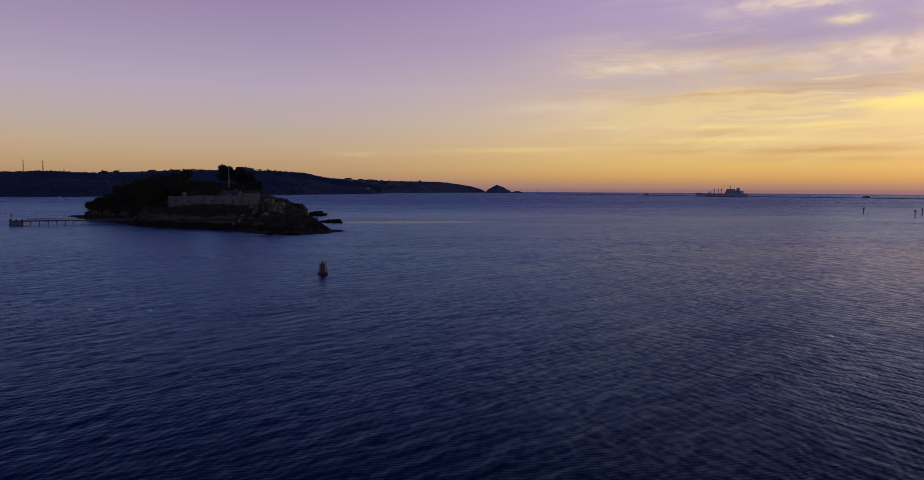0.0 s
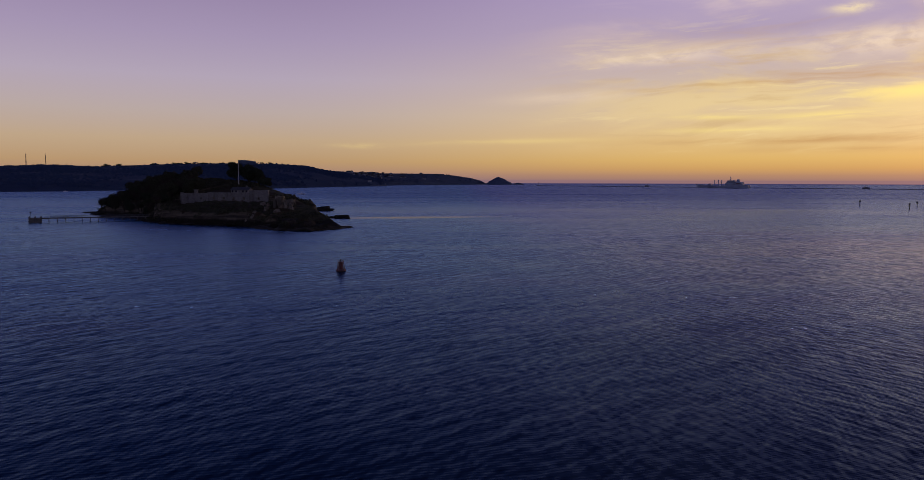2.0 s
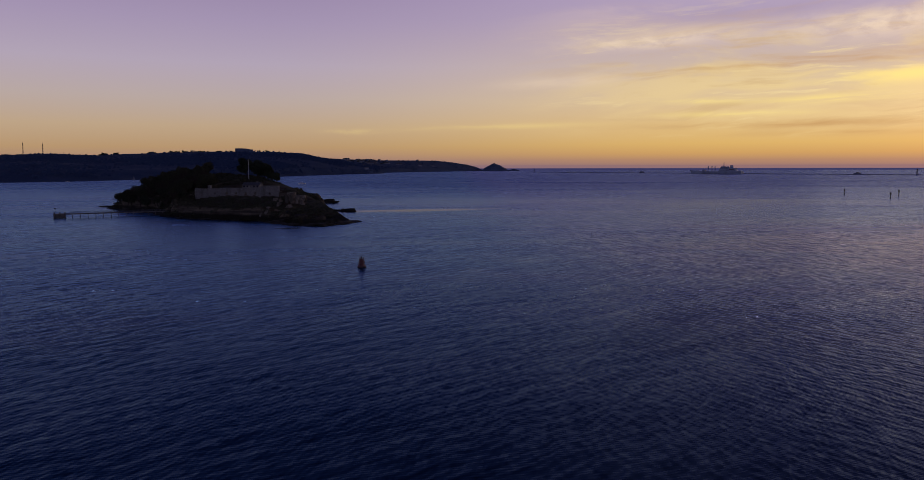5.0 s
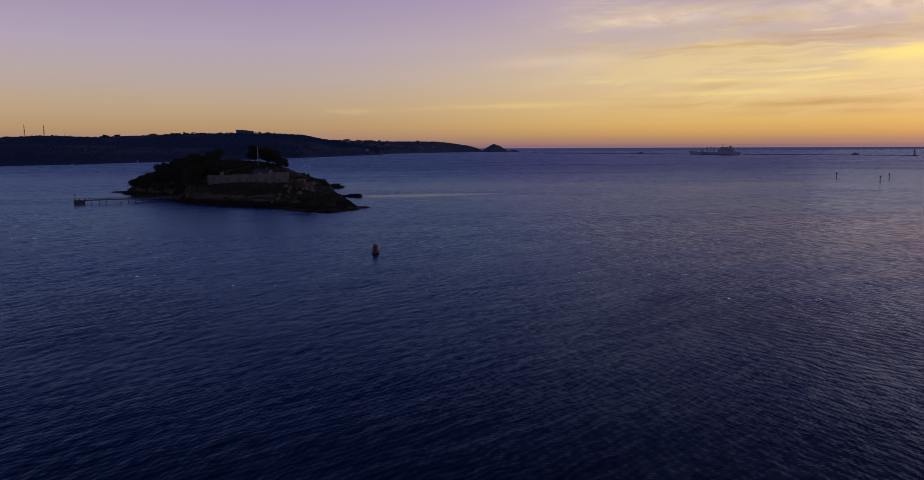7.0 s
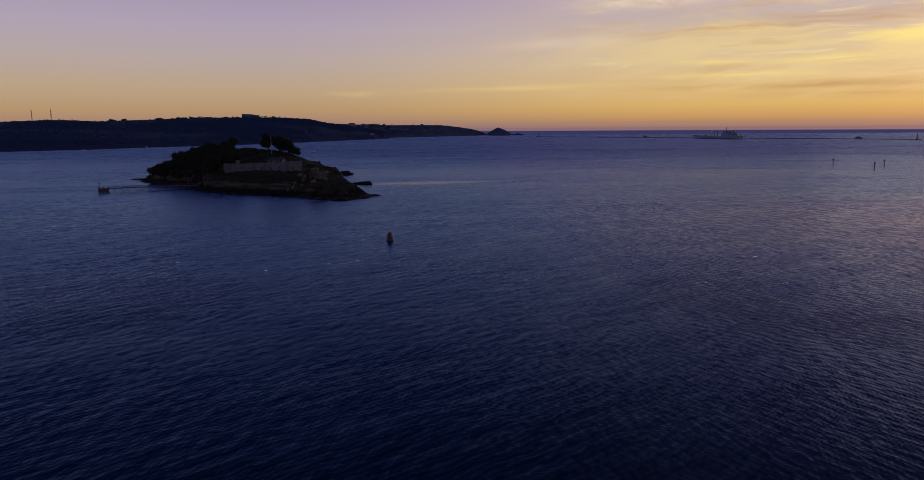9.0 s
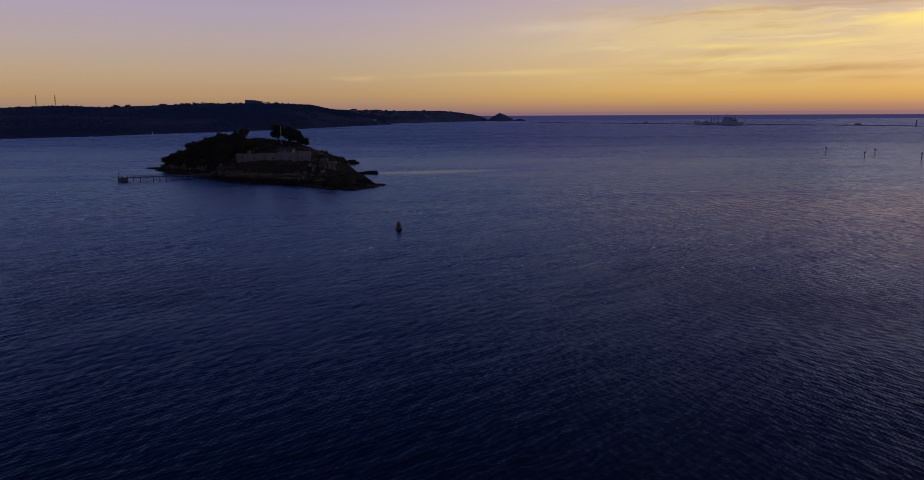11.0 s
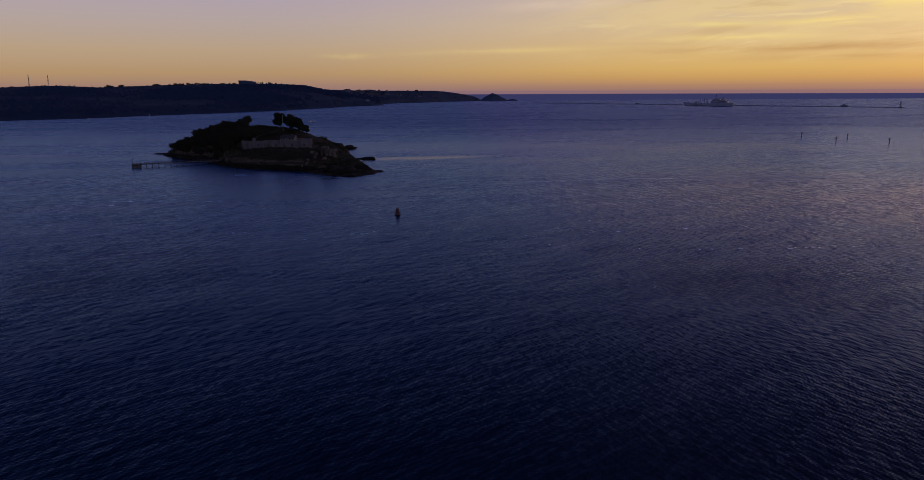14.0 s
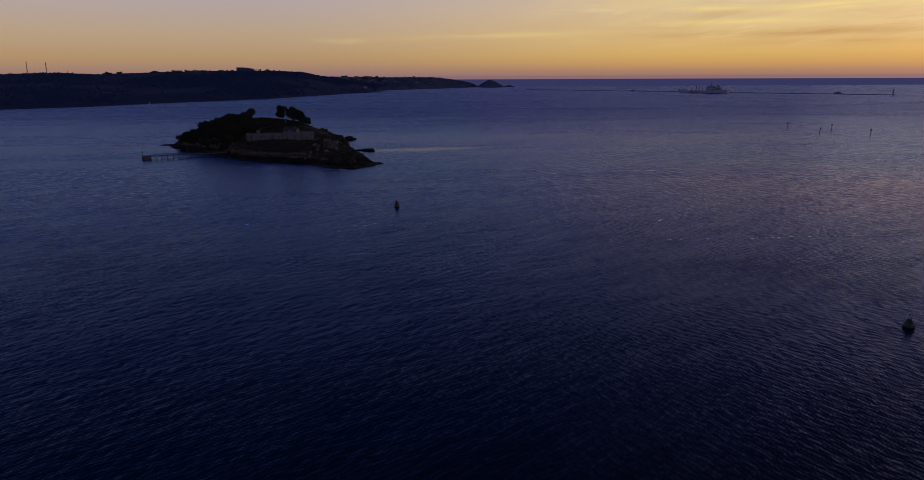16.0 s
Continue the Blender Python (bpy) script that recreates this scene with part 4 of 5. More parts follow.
def house(name, m, length, width, eaves, ridge, label, walls, group="", windows=3, chimney=True):
    """A gabled house on its own ground: walls, roof, windows, door, chimney."""
    ob = thing(name, m, label, "house", group)
    hx, hy = length / 2, width / 2
    bm = bmesh.new()
    ring = [(-hx, -hy), (hx, -hy), (hx, hy), (-hx, hy)]
    low = [bm.verts.new((x, y, -2.5)) for x, y in ring]
    top = [bm.verts.new((x, y, eaves)) for x, y in ring]
    g0, g1 = bm.verts.new((-hx, 0, ridge)), bm.verts.new((hx, 0, ridge))
    bm.faces.new((low[0], low[1], top[1], top[0])), bm.faces.new((low[2], low[3], top[3], top[2]))
    bm.faces.new((low[1], low[2], top[2], g1, top[1])), bm.faces.new((low[3], low[0], top[0], g0, top[3]))
    bm.faces.new((top[0], top[1], g1, g0)), bm.faces.new((top[2], top[3], g0, g1)), bm.faces.new(list(reversed(low)))
    part("wall", bm, walls, ob)
    bm = bmesh.new()
    o, t = 0.45, 0.3
    fall = (ridge - eaves) / hy
    for s in (-1, 1):
        a = [(-hx - o, s * (hy + o), eaves - fall * o + 0.05), (hx + o, s * (hy + o), eaves - fall * o + 0.05), (hx + o, 0, ridge + 0.05), (-hx - o, 0, ridge + 0.05)]
        lo = [bm.verts.new(p) for p in a]
        hi = [bm.verts.new((p[0], p[1], p[2] + t)) for p in a]
        bm.faces.new(hi if s < 0 else list(reversed(hi))), bm.faces.new(list(reversed(lo)) if s < 0 else lo)
        for i in range(4):
            j = (i + 1) % 4
            bm.faces.new((lo[i], lo[j], hi[j], hi[i]))
    roof = part("roof", bm, M_SLATE, ob)
    if chimney:
        bm = bmesh.new()
        block(bm, hx * 0.5, -0.5, ridge - 0.6, hx * 0.5 + 1.1, 0.5, ridge + 1.4, 0.05)
        part("chimney", bm, M_STONE, roof)
    for i in range(windows):
        x = -hx + length * (i + 0.5) / windows
        bm = bmesh.new()
        if i == windows // 2:
            block(bm, x - 0.55, -hy - 0.06, 0.0, x + 0.55, -hy + 0.05, 2.1, 0.02)
            part("door", bm, M_TIMBER, ob)
        else:
            block(bm, x - 0.6, -hy - 0.05, 1.0, x + 0.6, -hy + 0.05, 2.3, 0.02)
            part("window", bm, M_GLASS_DARK, ob)
    return ob


house("barrack_block", pose(-161, 516, 17.2, 0, 0, -8), 13, 7.5, 2.6, 4.4, "low stone barrack block with a slate roof", M_STONE, windows=5)
house("stone_house", pose(-228, 577, ground_z(-228, 577) + 0.5, 0, 0, 10), 13, 7.5, 5.0, 7.6, "pale rendered house half hidden by island trees", M_RENDER, windows=4)


def build_flagpole():
    base = ground_z(-173.7, 551.0)
    pole = thing("flagpole", pose(-173.7, 551.0, base), "tall pale flagpole on the island summit", "flagpole")
    top = 39.4 - base
    bm = bmesh.new()
    rod(bm, (0, 0, -1), (0, 0, top * 0.62), 0.34, 0.28, 10)
    rod(bm, (0, 0, top * 0.58), (0, 0, top), 0.24, 0.16, 10)
    part("mast", bm, M_POLE, pole)
    bm = bmesh.new()
    lathe(bm, [(0.02, top), (0.22, top + 0.12), (0.22, top + 0.25), (0.02, top + 0.38)], 10)
    part("truck", bm, M_POLE, pole)


build_flagpole()


def build_jetty():
    a, b = Vector((-276, 447, 0)), Vector((-213, 479, 0))
    turn = math.degrees(math.atan2(b.y - a.y, b.x - a.x))
    length = (b - a).length
    jetty = thing("jetty", pose(a.x + 5.0, a.y, -0.8, 0, 0, turn), "long narrow timber jetty on piles running out from the island", "jetty")
    bm = bmesh.new()
    block(bm, 3.4, -1.3, 3.35, length, 1.3, 3.7, 0.03)
    block(bm, 3.4, -1.5, 3.0, length, -1.2, 3.45), block(bm, 3.4, 1.2, 3.0, length, 1.5, 3.45)
    part("deck", bm, M_TIMBER, jetty)
    for i in range(14):
        x = 7.5 + i * 4.7
        if x > length:
            break
        bm = bmesh.new()
        for s in (-1.35, 1.35):
            rod(bm, (x, s * 1.15, -4), (x, s, 3.3), 0.24, 0.2, 7)
        block(bm, x - 0.2, -1.9, 2.85, x + 0.2, 1.9, 3.2)
        rod(bm, (x, -1.4, 0.3), (x, 1.35, 2.8), 0.1, 0.1, 5)
        part("trestle", bm, M_TIMBER, jetty)
    for s in (-1.35, 1.35):
        bm = bmesh.new()
        rod(bm, (6, s, 4.75), (length, s, 4.75), 0.06, 0.06, 5)
        rod(bm, (6, s, 4.25), (length, s, 4.25), 0.05, 0.05, 5)
        for i in range(int((length - 6) / 2.45)):
            rod(bm, (6 + i * 2.45, s, 3.6), (6 + i * 2.45, s, 4.8), 0.05, 0.05, 5)
        part("railing", bm, M_STEEL, jetty)
    head = bmesh.new()
    block(head, -3.5, -3.0, 3.0, 3.4, 3.0, 3.7, 0.05)
    part("head_platform", head, M_TIMBER, jetty)
    for x in (-3.2, 0.0, 3.2):
        for y in (-2.9, 2.9):
            bm = bmesh.new()
            rod(bm, (x, y, -4), (x, y, 4.6), 0.32, 0.3, 8)
            part("fender_pile", bm, M_TIMBER, jetty)
    bm = bmesh.new()
    for y in (-3.0, 3.0):
        for z in (0.5, 1.4, 2.3):
            block(bm, -3.4, y - 0.1, z, 3.3, y + 0.1, z + 0.55)
    for z in (0.5, 1.4, 2.3):
        block(bm, -3.65, -2.9, z, -3.45, 2.9, z + 0.55)
    part("fender_boards", bm, M_TIMBER, jetty)
    bm = bmesh.new()
    rod(bm, (-2.6, 2.6, 3.6), (-2.6, 2.6, 7.4), 0.12, 0.1, 6)
    block(bm, -3.1, 2.4, 6.6, -2.1, 2.8, 7.5, 0.03)
    part("signpost", bm, M_STEEL, jetty)


build_jetty()


# ---------------------------------------------------------------- navigation marks
def red_buoy():
    ob = thing("port_buoy", pose(-38.3, 203.5, 0, 2, -2, 20), "red can-topped port hand buoy afloat on the sound", "buoy")
    bm = bmesh.new()
    lathe(bm, [(0.9, -0.7), (1.45, -0.35), (1.5, 0.35), (1.35, 0.55), (0.5, 0.6)], 24)
    body = part("float", bm, M_RED, ob)
    bm = bmesh.new()
    lathe(bm, [(1.46, -0.34), (1.53, -0.2), (1.53, 0.1), (1.5, 0.14)], 24)
    part("waterline_band", bm, M_RUBBER, body, "dark weed band at the waterline")
    bm = bmesh.new()
    lathe(bm, [(0.8, 0.58), (0.78, 0.75), (0.66, 2.75), (0.6, 2.85), (0.2, 2.9)], 20)
    part("tower", bm, M_DULL_RED, ob)
    for i in range(4):
        a = math.pi / 2 * i + 0.4
        bm = bmesh.new()
        rod(bm, (1.38 * math.cos(a), 1.38 * math.sin(a), 0.5), (0.88 * math.cos(a), 0.88 * math.sin(a), 2.95), 0.11, 0.1, 6)
        part("leg", bm, M_RED, ob)
    bm = bmesh.new()
    for i in range(12):
        a, b = 2 * math.pi * i / 12, 2 * math.pi * (i + 1) / 12
        rod(bm, (0.95 * math.cos(a), 0.95 * math.sin(a), 3.2), (0.95 * math.cos(b), 0.95 * math.sin(b), 3.2), 0.04, 0.04, 5)
        if i % 3 == 0:
            rod(bm, (0.9 * math.cos(a), 0.9 * math.sin(a), 2.8), (0.95 * math.cos(a), 0.95 * math.sin(a), 3.2), 0.04, 0.04, 5)
    part("guard_ring", bm, M_RED, ob)
    bm = bmesh.new()
    lathe(bm, [(0.09, 2.88), (0.09, 3.15), (0.24, 3.2), (0.24, 3.5), (0.16, 3.65), (0.02, 3.7)], 12)
    part("lantern", bm, M_STEEL, ob, "small dark lantern on top")


def green_buoy():
    ob = thing("starboard_buoy", pose(117.8, 5.4, 0, -3, 2, 0) @ Matrix.Scale(1.15, 4), "dark green conical starboard buoy with a cone topmark", "buoy")
    bm = bmesh.new()
    lathe(bm, [(0.9, -0.7), (1.3, -0.35), (1.35, 0.3), (1.2, 0.5), (0.4, 0.56)], 24)
    body = part("float", bm, M_GREEN, ob)
    bm = bmesh.new()
    lathe(bm, [(1.31, -0.34), (1.38, -0.2), (1.38, 0.1), (1.35, 0.14)], 24)
    part("waterline_band", bm, M_RUBBER, body, "dark weed band at the waterline")
    bm = bmesh.new()
    lathe(bm, [(1.25, 0.42), (1.24, 0.7), (1.1, 1.15), (0.82, 1.6), (0.5, 1.95), (0.3, 2.1), (0.1, 2.15)], 24)
    part("tower", bm, M_GREEN, ob)
    for i in range(4):
        a = math.pi / 2 * i
        bm = bmesh.new()
        rod(bm, (1.2 * math.cos(a), 1.2 * math.sin(a), 0.45), (0.3 * math.cos(a), 0.3 * math.sin(a), 2.3), 0.05, 0.05, 6)
        part("leg", bm, M_GREEN, ob)
    bm = bmesh.new()
    rod(bm, (0, 0, 2.2), (0, 0, 2.9), 0.05, 0.05, 6)
    part("spindle", bm, M_STEEL, ob)
    bm = bmesh.new()
    lathe(bm, [(0.24, 2.8), (0.22, 2.84), (0.03, 3.3)], 14)
    part("topmark", bm, M_GREEN, ob)
    bm = bmesh.new()
    lathe(bm, [(0.1, 2.2), (0.22, 2.25), (0.22, 2.5), (0.1, 2.58)], 12)
    lantern = part("lantern", bm, M_STEEL, ob)
    lantern.location = (0.42, -0.1, -0.1)


def beacon_posts():
    first = None
    for x, y, h in ((441, 800, 5.6), (434, 698, 5.6), (480, 760, 5.6), (481, 672, 5.6)):
        if first is not None:
            copy_thing(first, pose(x, y, 0, 0, 0, x))
            continue
        first = thing("beacon_post", pose(x, y, 0), "dark pile beacon with a box topmark standing in the sea", "beacon", "beacon posts")
        bm = bmesh.new()
        rod(bm, (0, 0, -5), (0, 0, h), 0.4, 0.34, 10)
        part("pile", bm, M_TIMBER, first)
        bm = bmesh.new()
        block(bm, -1.0, -1.0, h - 1.9, 1.0, 1.0, h - 1.7)
        for s in (-0.95, 0.95):
            for q in (-0.95, 0.95):
                rod(bm, (s, q, h - 1.8), (s, q, h - 0.7), 0.06, 0.06, 5)
        part("platform", bm, M_STEEL, first)
        bm = bmesh.new()
        block(bm, -0.7, -0.7, h - 1.2, 0.7, 0.7, h + 0.4, 0.08)
        part("topmark", bm, M_BOOT, first)
        bm = bmesh.new()
        lathe(bm, [(0.16, h + 0.5), (0.2, h + 0.6), (0.2, h + 0.95), (0.05, h + 1.1)], 10)
        part("lantern", bm, M_STEEL, first)
        bm = bmesh.new()
        lathe(bm, [(0.44, -1.0), (0.46, -0.5), (0.45, 1.4), (0.4, 1.5)], 10)
        part("weed_band", bm, M_RUBBER, first)


red_buoy()
green_buoy()
beacon_posts()


# ---------------------------------------------------------------- ships and boats
def hull_mesh(length, beam, depth, draft, sheer, flare):
    """A lofted hull, bow at x = 0, deck closed; z = 0 at the water."""
    bm = bmesh.new()
    rings = []
    n = 26
    for i in range(n + 1):
        t = i / n
        w = beam / 2 * min(1.0, (t / 0.22) ** 0.6 if t > 0 else 0.0) * (1 - 0.22 * max(0, (t - 0.82) / 0.18) ** 2)
        top = depth + sheer * max(0, 1 - t / 0.25) ** 2
        rake = flare * max(0, 1 - t / 0.12)
        ring = []
        for z, k in ((-draft, 0.7), (0.0, 0.9), (depth * 0.5, 0.97), (top, 1.0)):
            lean = rake * (1 - (z + draft) / (top + draft))
            ring.append((t * length + lean, max(0.05, w * k), z))
        rings.append([bm.verts.new((x, -y, z)) for x, y, z in reversed(ring)] + [bm.verts.new(p) for p in ring])
    for lo, hi in zip(rings, rings[1:]):
        for a in range(len(lo) - 1):
            bm.faces.new((lo[a], hi[a], hi[a + 1], lo[a + 1]))
        bm.faces.new((lo[-1], hi[-1], hi[0], lo[0]))
    bm.faces.new(rings[0]), bm.faces.new(list(reversed(rings[-1])))
    bmesh.ops.recalc_face_normals(bm, faces=bm.faces)
    return bm


def supply_ship():
    bow, stern = Vector((902.4, 2815, 0)), Vector((1053.8, 2676.7, 0))
    d = stern - bow
    ship = thing("supply_ship", pose(bow.x, bow.y, 0, 0, 0, math.degrees(math.atan2(d.y, d.x))), "grey naval supply ship at anchor inside the breakwater", "ship")
    k = d.length
    part("hull", hull_mesh(k, 29, 10.5, 3.0, 4.0, 9.0), M_GREY, ship)
    bm = bmesh.new()
    for s in (-1, 1):
        block(bm, k * 0.24, s * 13.4 - 0.35, -1.0, k * 0.84, s * 13.4 + 0.35, 1.5)
    part("boot_stripe", bm, M_BOOT, ship, "dark stripe along the waterline")

    def tier(name, a, b, half, z0, z1, mat=M_GREY, label=""):
        bm = bmesh.new()
        block(bm, k * a, -half, z0, k * b, half, z1, 0.4, 0.97)
        return part(name, bm, mat, ship, label)

    tier("forecastle", 0.05, 0.16, 8, 11.5, 13.6)
    tier("pump_house", 0.25, 0.31, 8, 10.5, 15)
    house_low = tier("accommodation", 0.58, 0.89, 13, 10.5, 19)
    tier("bridge", 0.60, 0.79, 12, 19, 25)
    top = tier("wheelhouse", 0.62, 0.72, 13, 25, 29)
    tier("hangar", 0.79, 0.88, 11, 19, 23)
    tier("flight_deck", 0.86, 0.985, 12.5, 10.5, 12.6)
    for z, a, b in ((26.6, 0.622, 0.718), (21.8, 0.603, 0.787), (14.2, 0.585, 0.885)):
        bm = bmesh.new()
        for s in (-1, 1):
            n = int((b - a) * k / 4)
            for i in range(n):
                x = k * a + (i + 0.5) * (b - a) * k / n
                block(bm, x - 1.1, s * 12.95 - 0.25, z, x + 1.1, s * 12.95 + 0.25, z + 1.2)
        part("window_row", bm, M_GLASS_DARK, house_low if z < 20 else top)
    bm = bmesh.new()
    block(bm, k * 0.77, -3.5, 22.5, k * 0.83, 3.5, 33, 0.6, 0.8)
    part("funnel", bm, M_GREY, ship)
    bm = bmesh.new()
    rod(bm, (k * 0.655, 0, 28.5), (k * 0.655, 0, 44), 1.3, 0.5, 8)
    for z, h in ((33, 5), (37, 4), (40.5, 2.5)):
        rod(bm, (k * 0.655, -h, z), (k * 0.655, h, z), 0.3, 0.3, 6), rod(bm, (k * 0.655 - h, 0, z + 0.5), (k * 0.655 + h, 0, z + 0.5), 0.35, 0.35, 6)
    part("main_mast", bm, M_GREY, ship)
    for f in (0.70, 0.73):
        bm = bmesh.new()
        bmesh.ops.create_uvsphere(bm, u_segments=12, v_segments=8, radius=2.0, matrix=Matrix.Translation((k * f, 4, 28)))
        part("radome", bm, M_GREY, ship)
    for f, h in ((0.36, 30), (0.43, 31), (0.49, 30)):
        bm = bmesh.new()
        rod(bm, (k * f, 0, 10), (k * f, 0, h), 1.7, 1.1, 8)
        block(bm, k * f - 1.6, -3.0, h - 4.0, k * f + 1.6, 3.0, h - 2.0, 0.2)
        rod(bm, (k * f, -2, h - 3), (k * f - 5, -12, 17), 0.4, 0.3, 5), rod(bm, (k * f, 2, h - 3), (k * f - 5, 12, 17), 0.4, 0.3, 5)
        part("replenishment_rig", bm, M_GREY, ship)
    bm = bmesh.new()
    rod(bm, (k * 0.29, 0, 14), (k * 0.29, 0, 20), 1.0, 0.9, 8)
    rod(bm, (k * 0.29, 0, 19), (k * 0.24, 2, 16.5), 0.7, 0.4, 6)
    part("crane", bm, M_GREY, ship)
    bm = bmesh.new()
    rod(bm, (k * 0.10, 0, 13), (k * 0.10, 0, 22), 0.4, 0.25, 6)
    part("foremast", bm, M_GREY, ship)
    for f in (0.80, 0.84):
        bm = bmesh.new()
        block(bm, k * f - 4, -14.6, 17, k * f + 4, -12.2, 19.6, 0.5)
        part("lifeboat", bm, M_RED, ship, "red enclosed lifeboat")


def motor_boat(m, k, label, name="motor_boat"):
    ob = thing(name, m, label, "boat", "boats on the sound")
    part("hull", hull_mesh(k, k * 0.3, k * 0.11, k * 0.05, k * 0.06, k * 0.06), M_WHITE, ob)
    bm = bmesh.new()
    block(bm, k * 0.3, -k * 0.1, k * 0.1, k * 0.68, k * 0.1, k * 0.23, 0.06, 0.85)
    cabin = part("cabin", bm, M_WHITE, ob)
    bm = bmesh.new()
    for s in (-1, 1):
        block(bm, k * 0.34, s * k * 0.092 - 0.04, k * 0.155, k * 0.62, s * k * 0.092 + 0.04, k * 0.2)
    part("window", bm, M_GLASS_DARK, cabin)
    bm = bmesh.new()
    rod(bm, (k * 0.5, 0, k * 0.22), (k * 0.5, 0, k * 0.42), 0.07, 0.05, 6)
    part("mast", bm, M_POLE, ob)
    return ob


def sailing_yacht(m, k, label):
    ob = thing("sailing_yacht", m, label, "boat", "boats on the sound")
    part("hull", hull_mesh(k, k * 0.26, k * 0.1, k * 0.05, k * 0.03, k * 0.08), M_WHITE, ob)
    bm = bmesh.new()
    rod(bm, (k * 0.42, 0, 0), (k * 0.42, 0, k * 1.25), 0.16, 0.1, 6)
    mast = part("mast", bm, M_POLE, ob)
    bm = bmesh.new()
    a, b, c = (k * 0.44, 0.03, k * 0.18), (k * 0.85, 0.03, k * 0.18), (k * 0.43, 0.03, k * 1.1)
    lo = [bm.verts.new(p) for p in (a, b, c)]
    hi = [bm.verts.new((p[0], p[1] - 0.06, p[2])) for p in (a, b, c)]
    bm.faces.new(lo), bm.faces.new(list(reversed(hi)))
    for i in range(3):
        bm.faces.new((lo[i], hi[i], hi[(i + 1) % 3], lo[(i + 1) % 3]))
    part("sail", bm, M_WHITE, ob, "white triangular sail")
    bm = bmesh.new()
    rod(bm, (k * 0.42, 0, k * 0.16), (k * 0.88, 0, k * 0.16), 0.09, 0.08, 6)
    part("boom", bm, M_POLE, mast)


supply_ship()
motor_boat(pose(-307, 1352, 0, 0, 0, 4), 14, "white motor launch moored off the island")
motor_boat(pose(-872, 1588, 0, 0, 0, 15), 9, "white motor boat moored under the far shore")
sailing_yacht(pose(-812, 1790, 0, 0, 0, 0), 7, "small yacht with a white sail under the far shore")


# ---------------------------------------------------------------- breakwater
def breakwater():
    a, b = Vector((378, 3674, 0)), Vector((1493, 2322, 0))
    d = b - a
    n, k = 420, d.length
    r = np.random.RandomState(51)
    xs = np.linspace(0, k, n)
    prof = [(-16, -3.0), (-10, 0.2), (-5, 1.7), (-4, 2.0), (4, 2.0), (6, 1.5), (14, -3.0)]
    v = np.array([[(x, y + r.uniform(-0.6, 0.6), z + (r.uniform(-0.4, 0.4) if -3 < z < 1.9 else 0)) for y, z in prof] for x in xs]).reshape(-1, 3)
    i = np.arange(n * len(prof)).reshape(n, len(prof))
    f = np.stack([i[:-1, :-1], i[1:, :-1], i[1:, 1:], i[:-1, 1:]], -1).reshape(-1, 4)
    ob = arrays("breakwater", v, f, M_BLOCKS)
    ob.matrix_world = pose(a.x, a.y, 0, 0, 0, math.degrees(math.atan2(d.y, d.x)))
    tagged(ob, "long low stone breakwater across the sound", "breakwater", kind="structure")
    light = thing("lighthouse", pose(1487, 2330, 3), "slim grey granite lighthouse on the breakwater end", "lighthouse")
    bm = bmesh.new()
    lathe(bm, [(4.2, -3), (3.4, 1), (2.6, 8), (2.3, 12.5), (2.9, 12.9), (2.9, 13.4), (0.5, 13.5)], 18)
    part("tower", bm, M_POLE, light)
    bm = bmesh.new()
    lathe(bm, [(1.7, 13.4), (1.7, 15.8), (1.9, 16.0), (1.2, 17.2), (0.2, 17.8)], 14)
    part("lantern_room", bm, M_GLASS_DARK, light)
    bm = bmesh.new()
    lathe(bm, [(2.0, 15.8), (2.0, 16.1), (0.2, 17.9), (0.1, 18.6)], 14)
    part("dome", bm, M_BOOT, light)
    sea_fort = thing("sea_fort", pose(1396, 2520, 0), "low oval stone sea fort behind the breakwater", "fort")
    bm = bmesh.new()
    lathe(bm, [(13, -4), (12.5, 1), (11.5, 5.5), (11.5, 6.2), (2, 6.4)], 30)
    part("wall", bm, M_BLOCKS, sea_fort)
    bm = bmesh.new()
    block(bm, -4, -3, 6.2, 3, 3, 8.6, 0.2)
    part("hut", bm, M_STONE, sea_fort)
    beacon = thing("breakwater_beacon", pose(803, 3168, 2.5), "squat stone beacon on the breakwater", "beacon")
    bm = bmesh.new()
    block(bm, -9, -4, -2, 9, 4, 4.5, 0.3, 0.9)
    part("base", bm, M_BLOCKS, beacon)
    bm = bmesh.new()
    rod(bm, (2, 0, 4), (2, 0, 9), 0.7, 0.5, 8)
    part("post", bm, M_STEEL, beacon)
    end = thing("breakwater_beacon", pose(386, 3664, 2.5), "thin beacon with a ball on the far breakwater end", "beacon")
    bm = bmesh.new()
    rod(bm, (0, 0, -3), (0, 0, 12), 1.4, 0.8, 10)
    part("column", bm, M_STONE, end)
    bm = bmesh.new()
    bmesh.ops.create_uvsphere(bm, u_segments=12, v_segments=8, radius=1.8, matrix=Matrix.Translation((0, 0, 13)))
    part("ball", bm, M_BOOT, end)


breakwater()


# ---------------------------------------------------------------- on the headland
def hpose(u, v, turn=0.0, sink=0.0):
    x, y, z = (float(a[0]) for a in headland_point(np.array([u]), np.array([v])))
    return pose(x, y, z - sink, 0, 0, turn)


